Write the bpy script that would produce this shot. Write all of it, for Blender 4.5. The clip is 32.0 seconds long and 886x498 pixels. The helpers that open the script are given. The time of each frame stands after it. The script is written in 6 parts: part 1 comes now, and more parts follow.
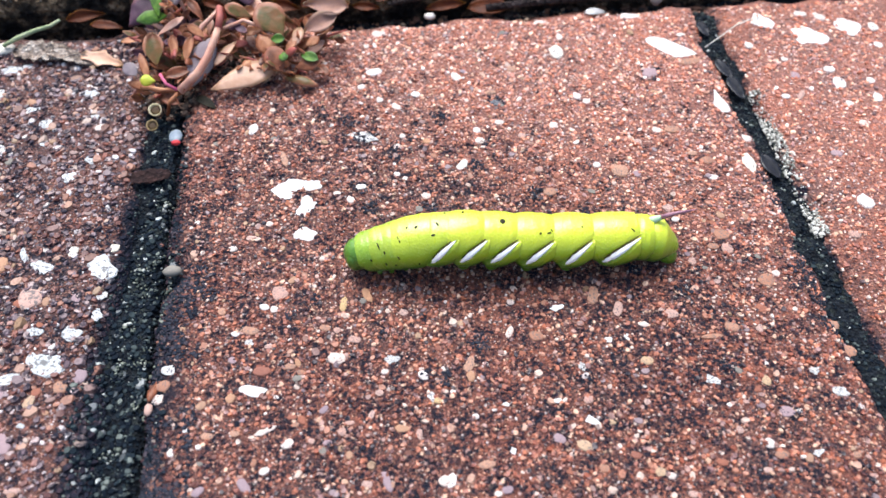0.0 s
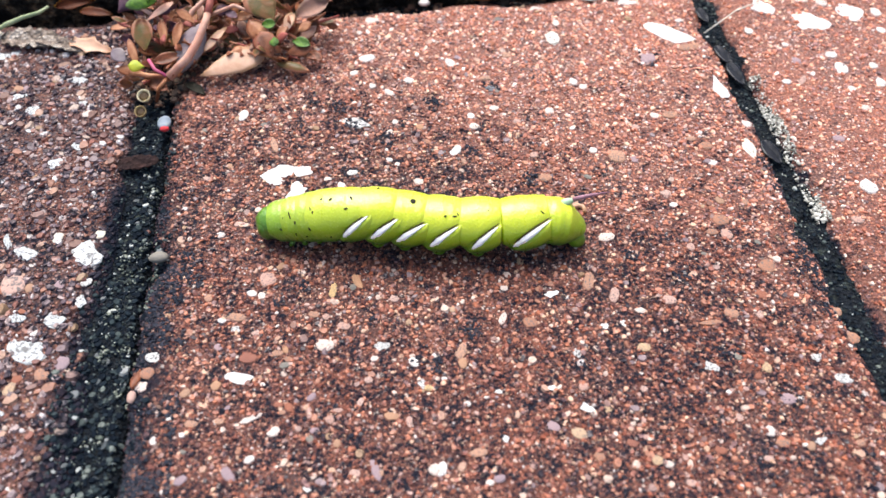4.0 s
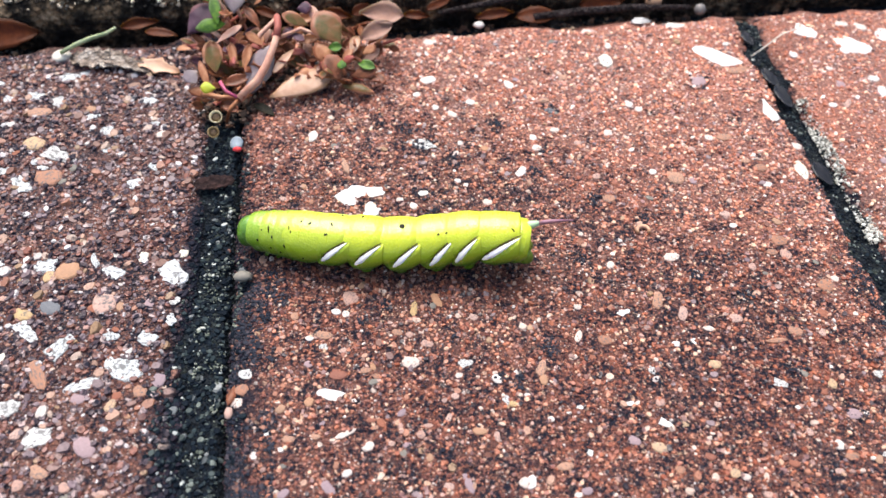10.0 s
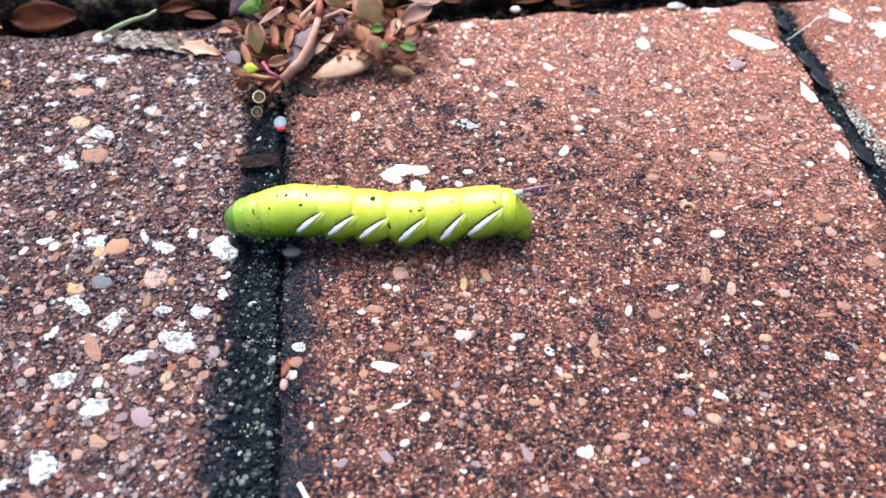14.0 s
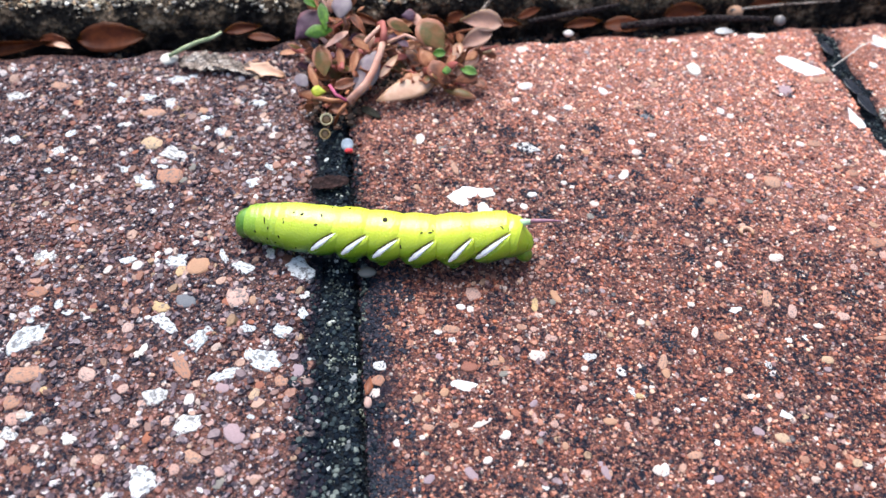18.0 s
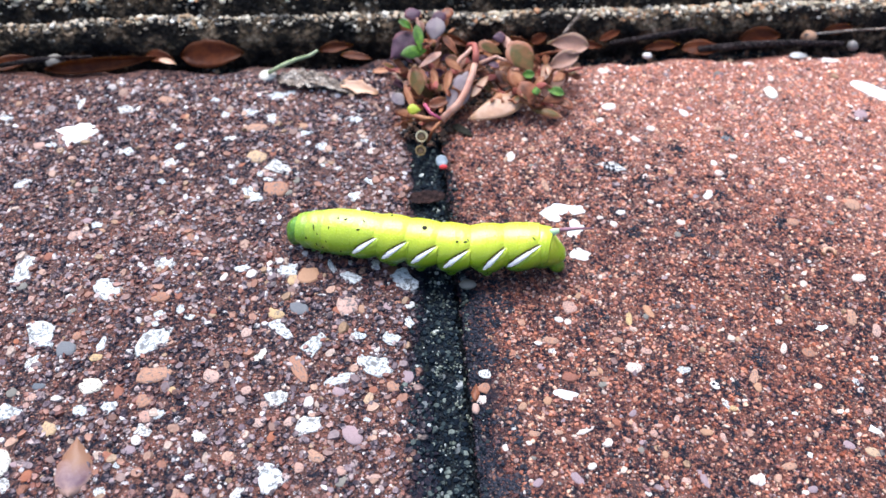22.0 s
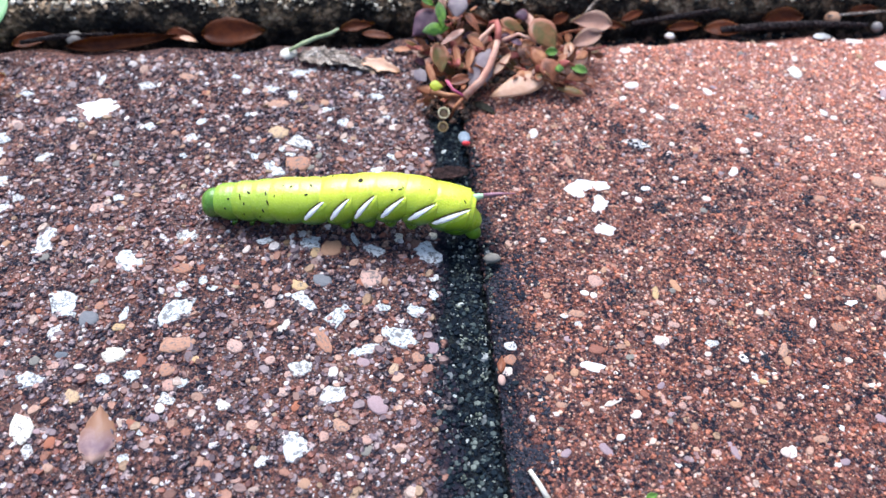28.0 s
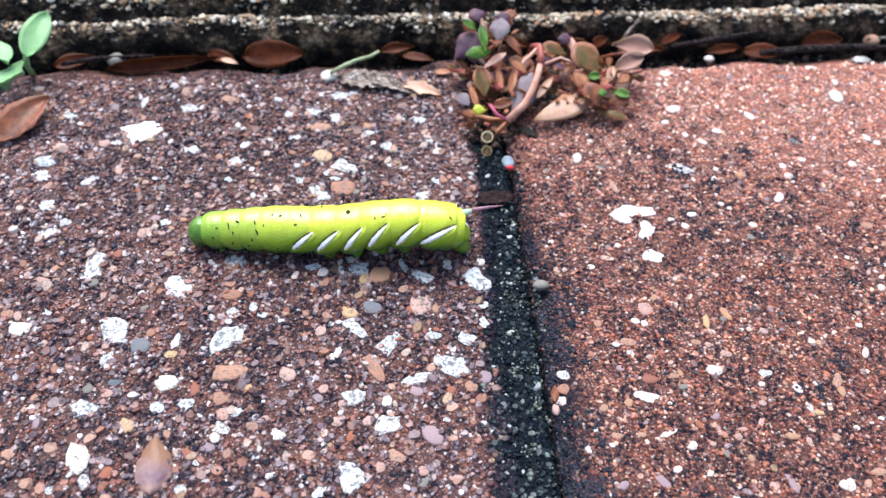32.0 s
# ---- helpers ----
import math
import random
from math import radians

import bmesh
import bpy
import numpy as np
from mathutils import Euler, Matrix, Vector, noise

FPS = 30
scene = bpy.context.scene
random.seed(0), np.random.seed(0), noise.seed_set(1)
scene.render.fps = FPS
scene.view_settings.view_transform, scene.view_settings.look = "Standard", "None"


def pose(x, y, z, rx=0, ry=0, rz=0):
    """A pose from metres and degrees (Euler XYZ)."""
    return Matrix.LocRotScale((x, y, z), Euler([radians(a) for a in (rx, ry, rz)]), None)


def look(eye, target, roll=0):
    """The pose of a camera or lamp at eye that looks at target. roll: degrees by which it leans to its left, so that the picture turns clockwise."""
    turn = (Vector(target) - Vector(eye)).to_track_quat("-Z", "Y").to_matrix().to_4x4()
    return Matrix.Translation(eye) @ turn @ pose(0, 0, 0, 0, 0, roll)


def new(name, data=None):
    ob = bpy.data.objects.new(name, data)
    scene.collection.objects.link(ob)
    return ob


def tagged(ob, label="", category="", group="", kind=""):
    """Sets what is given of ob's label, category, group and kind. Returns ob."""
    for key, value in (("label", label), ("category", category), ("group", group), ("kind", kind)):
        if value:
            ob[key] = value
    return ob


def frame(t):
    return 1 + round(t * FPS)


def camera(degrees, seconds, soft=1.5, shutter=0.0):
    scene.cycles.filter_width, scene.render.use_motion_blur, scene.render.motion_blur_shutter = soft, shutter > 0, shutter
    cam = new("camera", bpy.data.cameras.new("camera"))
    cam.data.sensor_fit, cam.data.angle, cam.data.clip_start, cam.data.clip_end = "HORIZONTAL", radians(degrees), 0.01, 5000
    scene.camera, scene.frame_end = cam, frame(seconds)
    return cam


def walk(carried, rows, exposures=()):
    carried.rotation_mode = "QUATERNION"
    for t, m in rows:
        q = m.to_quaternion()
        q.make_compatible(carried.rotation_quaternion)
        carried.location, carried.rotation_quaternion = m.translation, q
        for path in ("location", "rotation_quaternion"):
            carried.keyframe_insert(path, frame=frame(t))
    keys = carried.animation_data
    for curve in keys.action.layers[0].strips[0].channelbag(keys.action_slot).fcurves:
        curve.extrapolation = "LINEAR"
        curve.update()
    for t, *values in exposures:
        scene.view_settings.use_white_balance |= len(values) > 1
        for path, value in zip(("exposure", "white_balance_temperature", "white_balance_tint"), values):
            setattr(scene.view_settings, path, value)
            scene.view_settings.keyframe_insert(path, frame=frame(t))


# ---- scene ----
CM = 0.01

# camera and its way: seconds, place in metres, turn in degrees
cam = camera(58.0, 32.0, soft=1.5)
cam.data.dof.use_dof = True
cam.data.dof.focus_distance = 0.133
cam.data.dof.aperture_fstop = 22.0
PATH = [
    (0, 0.00895, -0.06087, 0.10661, 36.987, -0.534, -5.907),
    (0.5, 0.00914, -0.06087, 0.10674, 37.107, -0.502, -5.899),
    (1, 0.00975, -0.06085, 0.10697, 37.072, -0.560, -5.863),
    (1.5, 0.00942, -0.06098, 0.10630, 37.188, -0.527, -5.938),
    (2, 0.00918, -0.06137, 0.10486, 37.353, -0.560, -5.923),
    (2.5, 0.00999, -0.06176, 0.10372, 37.427, -0.415, -5.867),
    (3, 0.00973, -0.06123, 0.10335, 37.203, -0.521, -5.901),
    (3.5, 0.01077, -0.06152, 0.10280, 37.312, -0.289, -5.784),
    (5.5, 0.00874, -0.06194, 0.10141, 37.417, -0.562, -6.012),
    (6, 0.00692, -0.06194, 0.10122, 37.306, -0.729, -6.097),
    (6.5, 0.00667, -0.06214, 0.10184, 37.284, -0.737, -6.097),
    (7, 0.00582, -0.06184, 0.10302, 37.223, -0.733, -6.049),
    (7.5, 0.00481, -0.06139, 0.10477, 37.251, -0.846, -6.143),
    (8, 0.00350, -0.06119, 0.10554, 37.337, -0.795, -6.042),
    (8.5, 0.00254, -0.06098, 0.10586, 37.257, -0.803, -5.986),
    (9, 0.00079, -0.06086, 0.10593, 37.317, -0.936, -6.129),
    (9.5, -0.00157, -0.06070, 0.10694, 37.331, -0.952, -6.128),
    (10, -0.00353, -0.06071, 0.10834, 37.304, -1.036, -6.231),
    (10.5, -0.00638, -0.06171, 0.10802, 37.664, -1.046, -6.239),
    (11, -0.00759, -0.06224, 0.10746, 37.697, -1.142, -6.252),
    (11.5, -0.00923, -0.06260, 0.10585, 37.717, -1.107, -6.192),
    (12, -0.01077, -0.06229, 0.10574, 37.570, -1.144, -6.243),
    (12.5, -0.01010, -0.06300, 0.10586, 37.731, -1.052, -6.194),
    (13, -0.01019, -0.06362, 0.10592, 37.758, -1.178, -6.293),
    (13.5, -0.01117, -0.06412, 0.10571, 37.679, -1.128, -6.227),
    (15.5, -0.01392, -0.06347, 0.10592, 37.707, -1.356, -6.392),
    (16, -0.01505, -0.06331, 0.10616, 37.696, -1.404, -6.448),
    (16.5, -0.01786, -0.06293, 0.10730, 37.700, -1.476, -6.483),
    (17, -0.01964, -0.06282, 0.10859, 37.641, -1.545, -6.381),
    (17.5, -0.02310, -0.06282, 0.10971, 37.785, -1.615, -6.230),
    (18, -0.02501, -0.06290, 0.11107, 37.844, -1.650, -6.056),
    (18.5, -0.02787, -0.06238, 0.11178, 37.733, -1.804, -5.962),
    (19, -0.02974, -0.06302, 0.11142, 37.932, -1.672, -5.721),
    (19.5, -0.03073, -0.06363, 0.11205, 37.908, -1.708, -5.577),
    (20, -0.03269, -0.06390, 0.11401, 37.759, -1.664, -5.312),
    (20.5, -0.03445, -0.06464, 0.11562, 37.875, -1.548, -5.100),
    (21, -0.03660, -0.06552, 0.11629, 38.059, -1.522, -4.933),
    (21.5, -0.03931, -0.06506, 0.11685, 37.994, -1.488, -4.683),
    (22, -0.03998, -0.06444, 0.11749, 38.044, -1.365, -4.430),
    (22.5, -0.04124, -0.06367, 0.11914, 38.019, -1.275, -4.292),
    (23, -0.04111, -0.06368, 0.12002, 38.326, -1.180, -4.092),
    (23.5, -0.04151, -0.06318, 0.12109, 38.205, -1.197, -4.031),
    (24, -0.04154, -0.06326, 0.12069, 38.304, -1.088, -3.940),
    (24.5, -0.04101, -0.06364, 0.11948, 38.451, -1.165, -3.927),
    (25, -0.04048, -0.06369, 0.11823, 38.478, -1.035, -3.857),
    (25.5, -0.04047, -0.06416, 0.11731, 38.600, -1.131, -3.939),
    (27.5, -0.04327, -0.06818, 0.11221, 38.699, -1.291, -4.038),
    (28, -0.04353, -0.06804, 0.11280, 38.460, -1.244, -3.965),
    (28.5, -0.04522, -0.06730, 0.11411, 38.423, -1.298, -4.021),
    (29, -0.04709, -0.06629, 0.11533, 38.451, -1.272, -3.929),
    (29.5, -0.04710, -0.06512, 0.11681, 38.311, -1.327, -3.958),
    (30, -0.04898, -0.06455, 0.11803, 38.395, -1.371, -3.967),
    (30.5, -0.04938, -0.06448, 0.11831, 38.503, -1.327, -3.882),
    (31, -0.04963, -0.06440, 0.11718, 38.594, -1.311, -3.827),
    (31.5, -0.05212, -0.06423, 0.11559, 38.810, -1.405, -3.878),
    (32, -0.05168, -0.06444, 0.11482, 38.858, -1.240, -3.699),
]
# the clip's camera drifts in its white balance: seconds, stops, kelvin, tint
BALANCE = [(0, 1.55, 6230, 8), (3, 1.54, 6530, 8), (8, 1.54, 6730, 8), (11, 1.55, 6530, 8), (13, 1.56, 6260, 8), (18, 1.58, 6180, 8), (22, 1.59, 5960, 8), (25, 1.61, 5860, 8), (28, 1.59, 5840, 8), (32, 1.59, 6000, 8)]
walk(cam, [(t, pose(*p)) for t, *p in PATH], BALANCE)

# overcast daylight: a bright sky and a wide soft sun high behind the scene
world = bpy.data.worlds.new("overcast_sky")
scene.world = world
world.use_nodes = True
wn = world.node_tree.nodes
sky = wn.new("ShaderNodeTexSky")
sky.sky_type = "NISHITA"
sky.sun_disc = False
sky.sun_elevation = radians(61)
sky.sun_rotation = radians(-16)
sky.air_density, sky.dust_density, sky.ozone_density = 1.0, 4.0, 1.0
wn["Background"].inputs["Strength"].default_value = 0.084
world.node_tree.links.new(sky.outputs["Color"], wn["Background"].inputs["Color"])
sun_data = bpy.data.lights.new("sun", "SUN")
sun_data.energy, sun_data.angle, sun_data.color = 1.50, radians(46), (0.95, 0.95, 0.97)
sun = new("sun", sun_data)
sun.matrix_world = look((-0.16, 0.68, 1.25), (0, 0, 0))


# ---- materials ----
def shader(name, rough=0.8, spec=0.3):
    m = bpy.data.materials.new(name)
    m.use_nodes = True
    b = m.node_tree.nodes["Principled BSDF"]
    b.inputs["Roughness"].default_value = rough
    b.inputs["Specular IOR Level"].default_value = spec
    return m, m.node_tree, b


def node(nt, kind, **inputs):
    n = nt.nodes.new(kind)
    for k, v in inputs.items():
        n.inputs[k.replace("_", " ")].default_value = v
    return n


def ramp(nt, fac, stops, hard=False):
    r = nt.nodes.new("ShaderNodeValToRGB")
    r.color_ramp.interpolation = "CONSTANT" if hard else "LINEAR"
    els = r.color_ramp.elements
    while len(els) < len(stops):
        els.new(0.5)
    for e, (p, c) in zip(els, stops):
        e.position = p
        e.color = (*c, 1) if len(c) == 3 else c
    nt.links.new(fac, r.inputs["Fac"])
    return r.outputs["Color"]


def grey(v):
    return (v, v, v)


def mix(nt, fac, a, b, blend="MIX"):
    n = nt.nodes.new("ShaderNodeMix")
    n.data_type, n.blend_type = "RGBA", blend
    for sock, v in ((n.inputs[0], fac), (n.inputs[6], a), (n.inputs[7], b)):
        if isinstance(v, (int, float)):
            sock.default_value = v
        elif isinstance(v, tuple):
            sock.default_value = (*v, 1)
        else:
            nt.links.new(v, sock)
    return n.outputs[2]


def coords(nt):
    return nt.nodes.new("ShaderNodeTexCoord").outputs["Object"]


def noise_tex(nt, vec, scale, detail=4.0, rough=0.6):
    n = node(nt, "ShaderNodeTexNoise", Scale=scale, Detail=detail, Roughness=rough)
    nt.links.new(vec, n.inputs["Vector"])
    return n.outputs["Fac"]


def cells(nt, vec, scale):
    n = node(nt, "ShaderNodeTexVoronoi", Scale=scale)
    nt.links.new(vec, n.inputs["Vector"])
    return n


def math_node(nt, op, a, b=0.0):
    n = nt.nodes.new("ShaderNodeMath")
    n.operation = op
    for sock, v in zip(n.inputs, (a, b)):
        if isinstance(v, (int, float)):
            sock.default_value = v
        else:
            nt.links.new(v, sock)
    return n.outputs[0]


def bump(nt, b, height, strength, distance):
    n = nt.nodes.new("ShaderNodeBump")
    n.inputs["Strength"].default_value = strength
    n.inputs["Distance"].default_value = distance
    nt.links.new(height, n.inputs["Height"])
    nt.links.new(n.outputs["Normal"], b.inputs["Normal"])


RUST, BROWN, ALGAE = (0.185, 0.052, 0.029), (0.075, 0.033, 0.029), (0.013, 0.016, 0.026)
GRAINS = [(0.0, (0.20, 0.072, 0.044)), (0.18, (0.30, 0.115, 0.066)), (0.33, (0.085, 0.036, 0.032)), (0.44, (0.38, 0.19, 0.13)),
          (0.54, (0.20, 0.085, 0.065)), (0.66, (0.018, 0.017, 0.022)), (0.80, (0.14, 0.075, 0.075)), (0.88, (0.46, 0.31, 0.25)), (0.95, (0.62, 0.56, 0.53))]


def algae_mask(nt, co, algae_from, joint_x, reach, widen, start, clean=0.0):
    """Black algae: in patches, thinning towards the clean back of the brick, and along the joint."""
    xyz = nt.nodes.new("ShaderNodeSeparateXYZ")
    nt.links.new(co, xyz.inputs[0])
    big = noise_tex(nt, co, 300, 6, 0.72)
    wide = noise_tex(nt, co, 30, 3, 0.5)
    back = math_node(nt, "ADD", math_node(nt, "MULTIPLY", xyz.outputs["Y"], 0.8), math_node(nt, "MULTIPLY", xyz.outputs["X"], 0.4))
    back = math_node(nt, "MULTIPLY", math_node(nt, "MAXIMUM", math_node(nt, "SUBTRACT", back, 0.036), 0.0), clean)
    field = math_node(nt, "SUBTRACT", math_node(nt, "ADD", big, math_node(nt, "MULTIPLY", math_node(nt, "SUBTRACT", wide, 0.5), 0.24)), back)
    dirt = ramp(nt, field, [(algae_from, grey(0)), (algae_from + 0.10, grey(1.0))])
    speck = ramp(nt, noise_tex(nt, co, 1400, 3, 0.6), [(0.42, grey(0.0)), (0.54, grey(0.97))])
    patches = mix(nt, 1.0, dirt, speck, "MULTIPLY")
    away = math_node(nt, "ABSOLUTE", math_node(nt, "SUBTRACT", xyz.outputs["X"], joint_x))
    away = math_node(nt, "ADD", away, math_node(nt, "MULTIPLY", math_node(nt, "SUBTRACT", big, 0.5), 0.012))
    span = math_node(nt, "MAXIMUM", math_node(nt, "SUBTRACT", reach, math_node(nt, "MULTIPLY", math_node(nt, "MAXIMUM", xyz.outputs["Y"], start), widen)), 0.003)
    near = ramp(nt, math_node(nt, "DIVIDE", away, span), [(0.62, grey(1.0)), (1.0, grey(0))])
    near = mix(nt, 1.0, near, ramp(nt, noise_tex(nt, co, 1100, 2, 0.6), [(0.54, grey(1)), (0.70, grey(0.72))]), "MULTIPLY")
    return mix(nt, 1.0, patches, near, "LIGHTEN")


def matt(nt, b, grown, rough):
    nt.links.new(sep(nt, mix(nt, grown, grey(rough), grey(0.9))), b.inputs["Roughness"])
    nt.links.new(sep(nt, mix(nt, grown, grey(0.5), grey(0.08))), b.inputs["Specular IOR Level"])


def pale_sheen(nt, co, col, amount):
    """Paler concrete towards a brick's back, with sky sheen painted into the colour."""
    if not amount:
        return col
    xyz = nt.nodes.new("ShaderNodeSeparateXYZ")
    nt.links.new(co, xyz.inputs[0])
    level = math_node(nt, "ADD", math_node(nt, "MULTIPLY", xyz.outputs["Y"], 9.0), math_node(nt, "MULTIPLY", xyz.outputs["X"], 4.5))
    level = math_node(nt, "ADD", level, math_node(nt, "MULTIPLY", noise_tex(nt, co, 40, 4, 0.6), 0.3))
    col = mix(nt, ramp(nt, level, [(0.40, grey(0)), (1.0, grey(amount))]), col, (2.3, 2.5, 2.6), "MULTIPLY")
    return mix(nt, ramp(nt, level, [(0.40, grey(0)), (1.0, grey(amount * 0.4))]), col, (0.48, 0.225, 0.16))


def brick_material(name, rust, brown, algae, pale=0.0):
    """Coloured concrete with a fine sand of many stones."""
    m, nt, b = shader(name, 0.6, 0.5)
    co = coords(nt)
    patch = noise_tex(nt, co, 55, 5, 0.65)
    base = mix(nt, ramp(nt, patch, [(0.35, grey(0)), (0.62, grey(1))]), brown, rust)
    fine = cells(nt, co, 2100)
    sand = ramp(nt, sep(nt, fine.outputs["Color"]), GRAINS, True)
    col = mix(nt, ramp(nt, fine.outputs["Distance"], [(0.30, grey(0.85)), (0.55, grey(0.0))]), base, sand)
    tiny = noise_tex(nt, co, 2600, 3, 0.7)
    col = mix(nt, 0.8, col, ramp(nt, tiny, [(0.32, grey(0.12)), (0.68, grey(0.8))]), "OVERLAY")
    col = pale_sheen(nt, co, col, pale)
    grown = algae_mask(nt, co, *algae)
    col = mix(nt, grown, col, ALGAE)
    matt(nt, b, grown, 0.6)
    nt.links.new(col, b.inputs["Base Color"])
    h = math_node(nt, "ADD", math_node(nt, "MULTIPLY", fine.outputs["Distance"], -0.6), math_node(nt, "MULTIPLY", tiny, 0.7))
    bump(nt, b, h, 1.0, 0.0006)
    return m


def sep(nt, colour):
    s = nt.nodes.new("ShaderNodeSeparateColor")
    nt.links.new(colour, s.inputs[0])
    return s.outputs[0]


def island_material(name, palette, rough=0.45, algae=None, pale=0.0, spec=0.5):
    """Grains: every grain takes its own tone of the palette; algae covers them as it does the brick."""
    m, nt, b = shader(name, rough, spec)
    geo = nt.nodes.new("ShaderNodeNewGeometry")
    col = ramp(nt, geo.outputs["Random Per Island"], palette, True)
    co = coords(nt)
    mott = noise_tex(nt, co, 2200, 3, 0.6)
    col = mix(nt, 0.6, col, ramp(nt, mott, [(0.3, grey(0.25)), (0.7, grey(0.75))]), "OVERLAY")
    col = pale_sheen(nt, co, col, pale)
    if algae:
        grown = algae_mask(nt, co, *algae)
        col = mix(nt, math_node(nt, "MULTIPLY", grown, 0.95), col, ALGAE)
        matt(nt, b, grown, rough)
    nt.links.new(col, b.inputs["Base Color"])
    bump(nt, b, mott, 0.4, 0.0003)
    return m


def stone_material(name, colour, second, dark=0.0, rough=0.65):
    """One kind of pebble or chip; each piece differs a little in tone. dark: how much black lichen sits on it."""
    m, nt, b = shader(name, rough, 0.4)
    co = coords(nt)
    info = nt.nodes.new("ShaderNodeObjectInfo")
    col = mix(nt, info.outputs["Random"], colour, second)
    n = node(nt, "ShaderNodeTexNoise", Scale=14.0, Detail=5.0, Roughness=0.7)
    n.noise_dimensions = "4D"
    nt.links.new(co, n.inputs["Vector"])
    nt.links.new(math_node(nt, "MULTIPLY", info.outputs["Random"], 40.0), n.inputs["W"])
    col = mix(nt, 0.45, col, ramp(nt, n.outputs["Fac"], [(0.3, grey(0.3)), (0.7, grey(0.7))]), "OVERLAY")
    if dark:
        v = node(nt, "ShaderNodeTexNoise", Scale=7.0, Detail=8.0, Roughness=0.72)
        v.noise_dimensions = "4D"
        nt.links.new(co, v.inputs["Vector"])
        nt.links.new(math_node(nt, "MULTIPLY", info.outputs["Random"], 90.0), v.inputs["W"])
        col = mix(nt, ramp(nt, v.outputs["Fac"], [(0.55 - dark * 0.07, grey(0)), (0.60 - dark * 0.06, grey(0.9))]), col, (0.11, 0.105, 0.105))
    nt.links.new(col, b.inputs["Base Color"])
    bump(nt, b, n.outputs["Fac"], 0.35, 0.0006)
    return m


def leaf_material(name, colour, second, rough=0.5, scale=350, rim=None, spec=0.22, foot=None):
    """Blade, stem or skin in two tones; rim: the tone of a leaf's edge."""
    m, nt, b = shader(name, rough, spec)
    tc = nt.nodes.new("ShaderNodeTexCoord")
    n = noise_tex(nt, tc.outputs["Object"], scale, 4, 0.65)
    col = mix(nt, ramp(nt, n, [(0.38, grey(0)), (0.62, grey(1))]), colour, second)
    if rim:
        xyz = nt.nodes.new("ShaderNodeSeparateXYZ")
        nt.links.new(tc.outputs["Generated"], xyz.inputs[0])
        u = math_node(nt, "MULTIPLY", math_node(nt, "ABSOLUTE", math_node(nt, "SUBTRACT", xyz.outputs["Y"], 0.5)), 2.0)
        v = math_node(nt, "MULTIPLY", math_node(nt, "ABSOLUTE", math_node(nt, "SUBTRACT", xyz.outputs["X"], 0.45)), 1.9)
        far = math_node(nt, "ADD", math_node(nt, "ADD", math_node(nt, "MULTIPLY", u, u), math_node(nt, "MULTIPLY", v, v)), math_node(nt, "MULTIPLY", n, 0.5))
        col = mix(nt, ramp(nt, far, [(0.75, grey(0)), (1.15, grey(0.9))]), col, rim)
    if foot:
        xyz = nt.nodes.new("ShaderNodeSeparateXYZ")
        nt.links.new(tc.outputs["Generated"], xyz.inputs[0])
        at = math_node(nt, "ADD", xyz.outputs["X"], math_node(nt, "MULTIPLY", math_node(nt, "SUBTRACT", n, 0.5), 0.7))
        col = mix(nt, ramp(nt, at, [(0.38, grey(1)), (0.68, grey(0))]), col, foot)
    nt.links.new(col, b.inputs["Base Color"])
    b.inputs["Subsurface Weight"].default_value = 0.15
    b.inputs["Subsurface Radius"].default_value = (0.001, 0.001, 0.0005)
    b.inputs["Subsurface Scale"].default_value = 0.5
    bump(nt, b, noise_tex(nt, tc.outputs["Object"], scale * 3, 3, 0.6), 0.3, 0.0003)
    return m


def rough_material(name, stops, scale, fine, bumps=0.0008, rough=0.9):
    """Weathered mineral or soil: tones over a coarse noise, broken by fine grains."""
    m, nt, b = shader(name, rough, 0.12)
    co = coords(nt)
    col = ramp(nt, noise_tex(nt, co, scale, 7, 0.72), stops)
    v = cells(nt, co, fine)
    col = mix(nt, 0.6, col, ramp(nt, sep(nt, v.outputs["Color"]), [(0.1, grey(0.2)), (0.9, grey(0.85))]), "OVERLAY")
    nt.links.new(col, b.inputs["Base Color"])
    bump(nt, b, math_node(nt, "ADD", v.outputs["Distance"], noise_tex(nt, co, fine * 0.4, 4, 0.7)), 0.9, bumps)
    return m


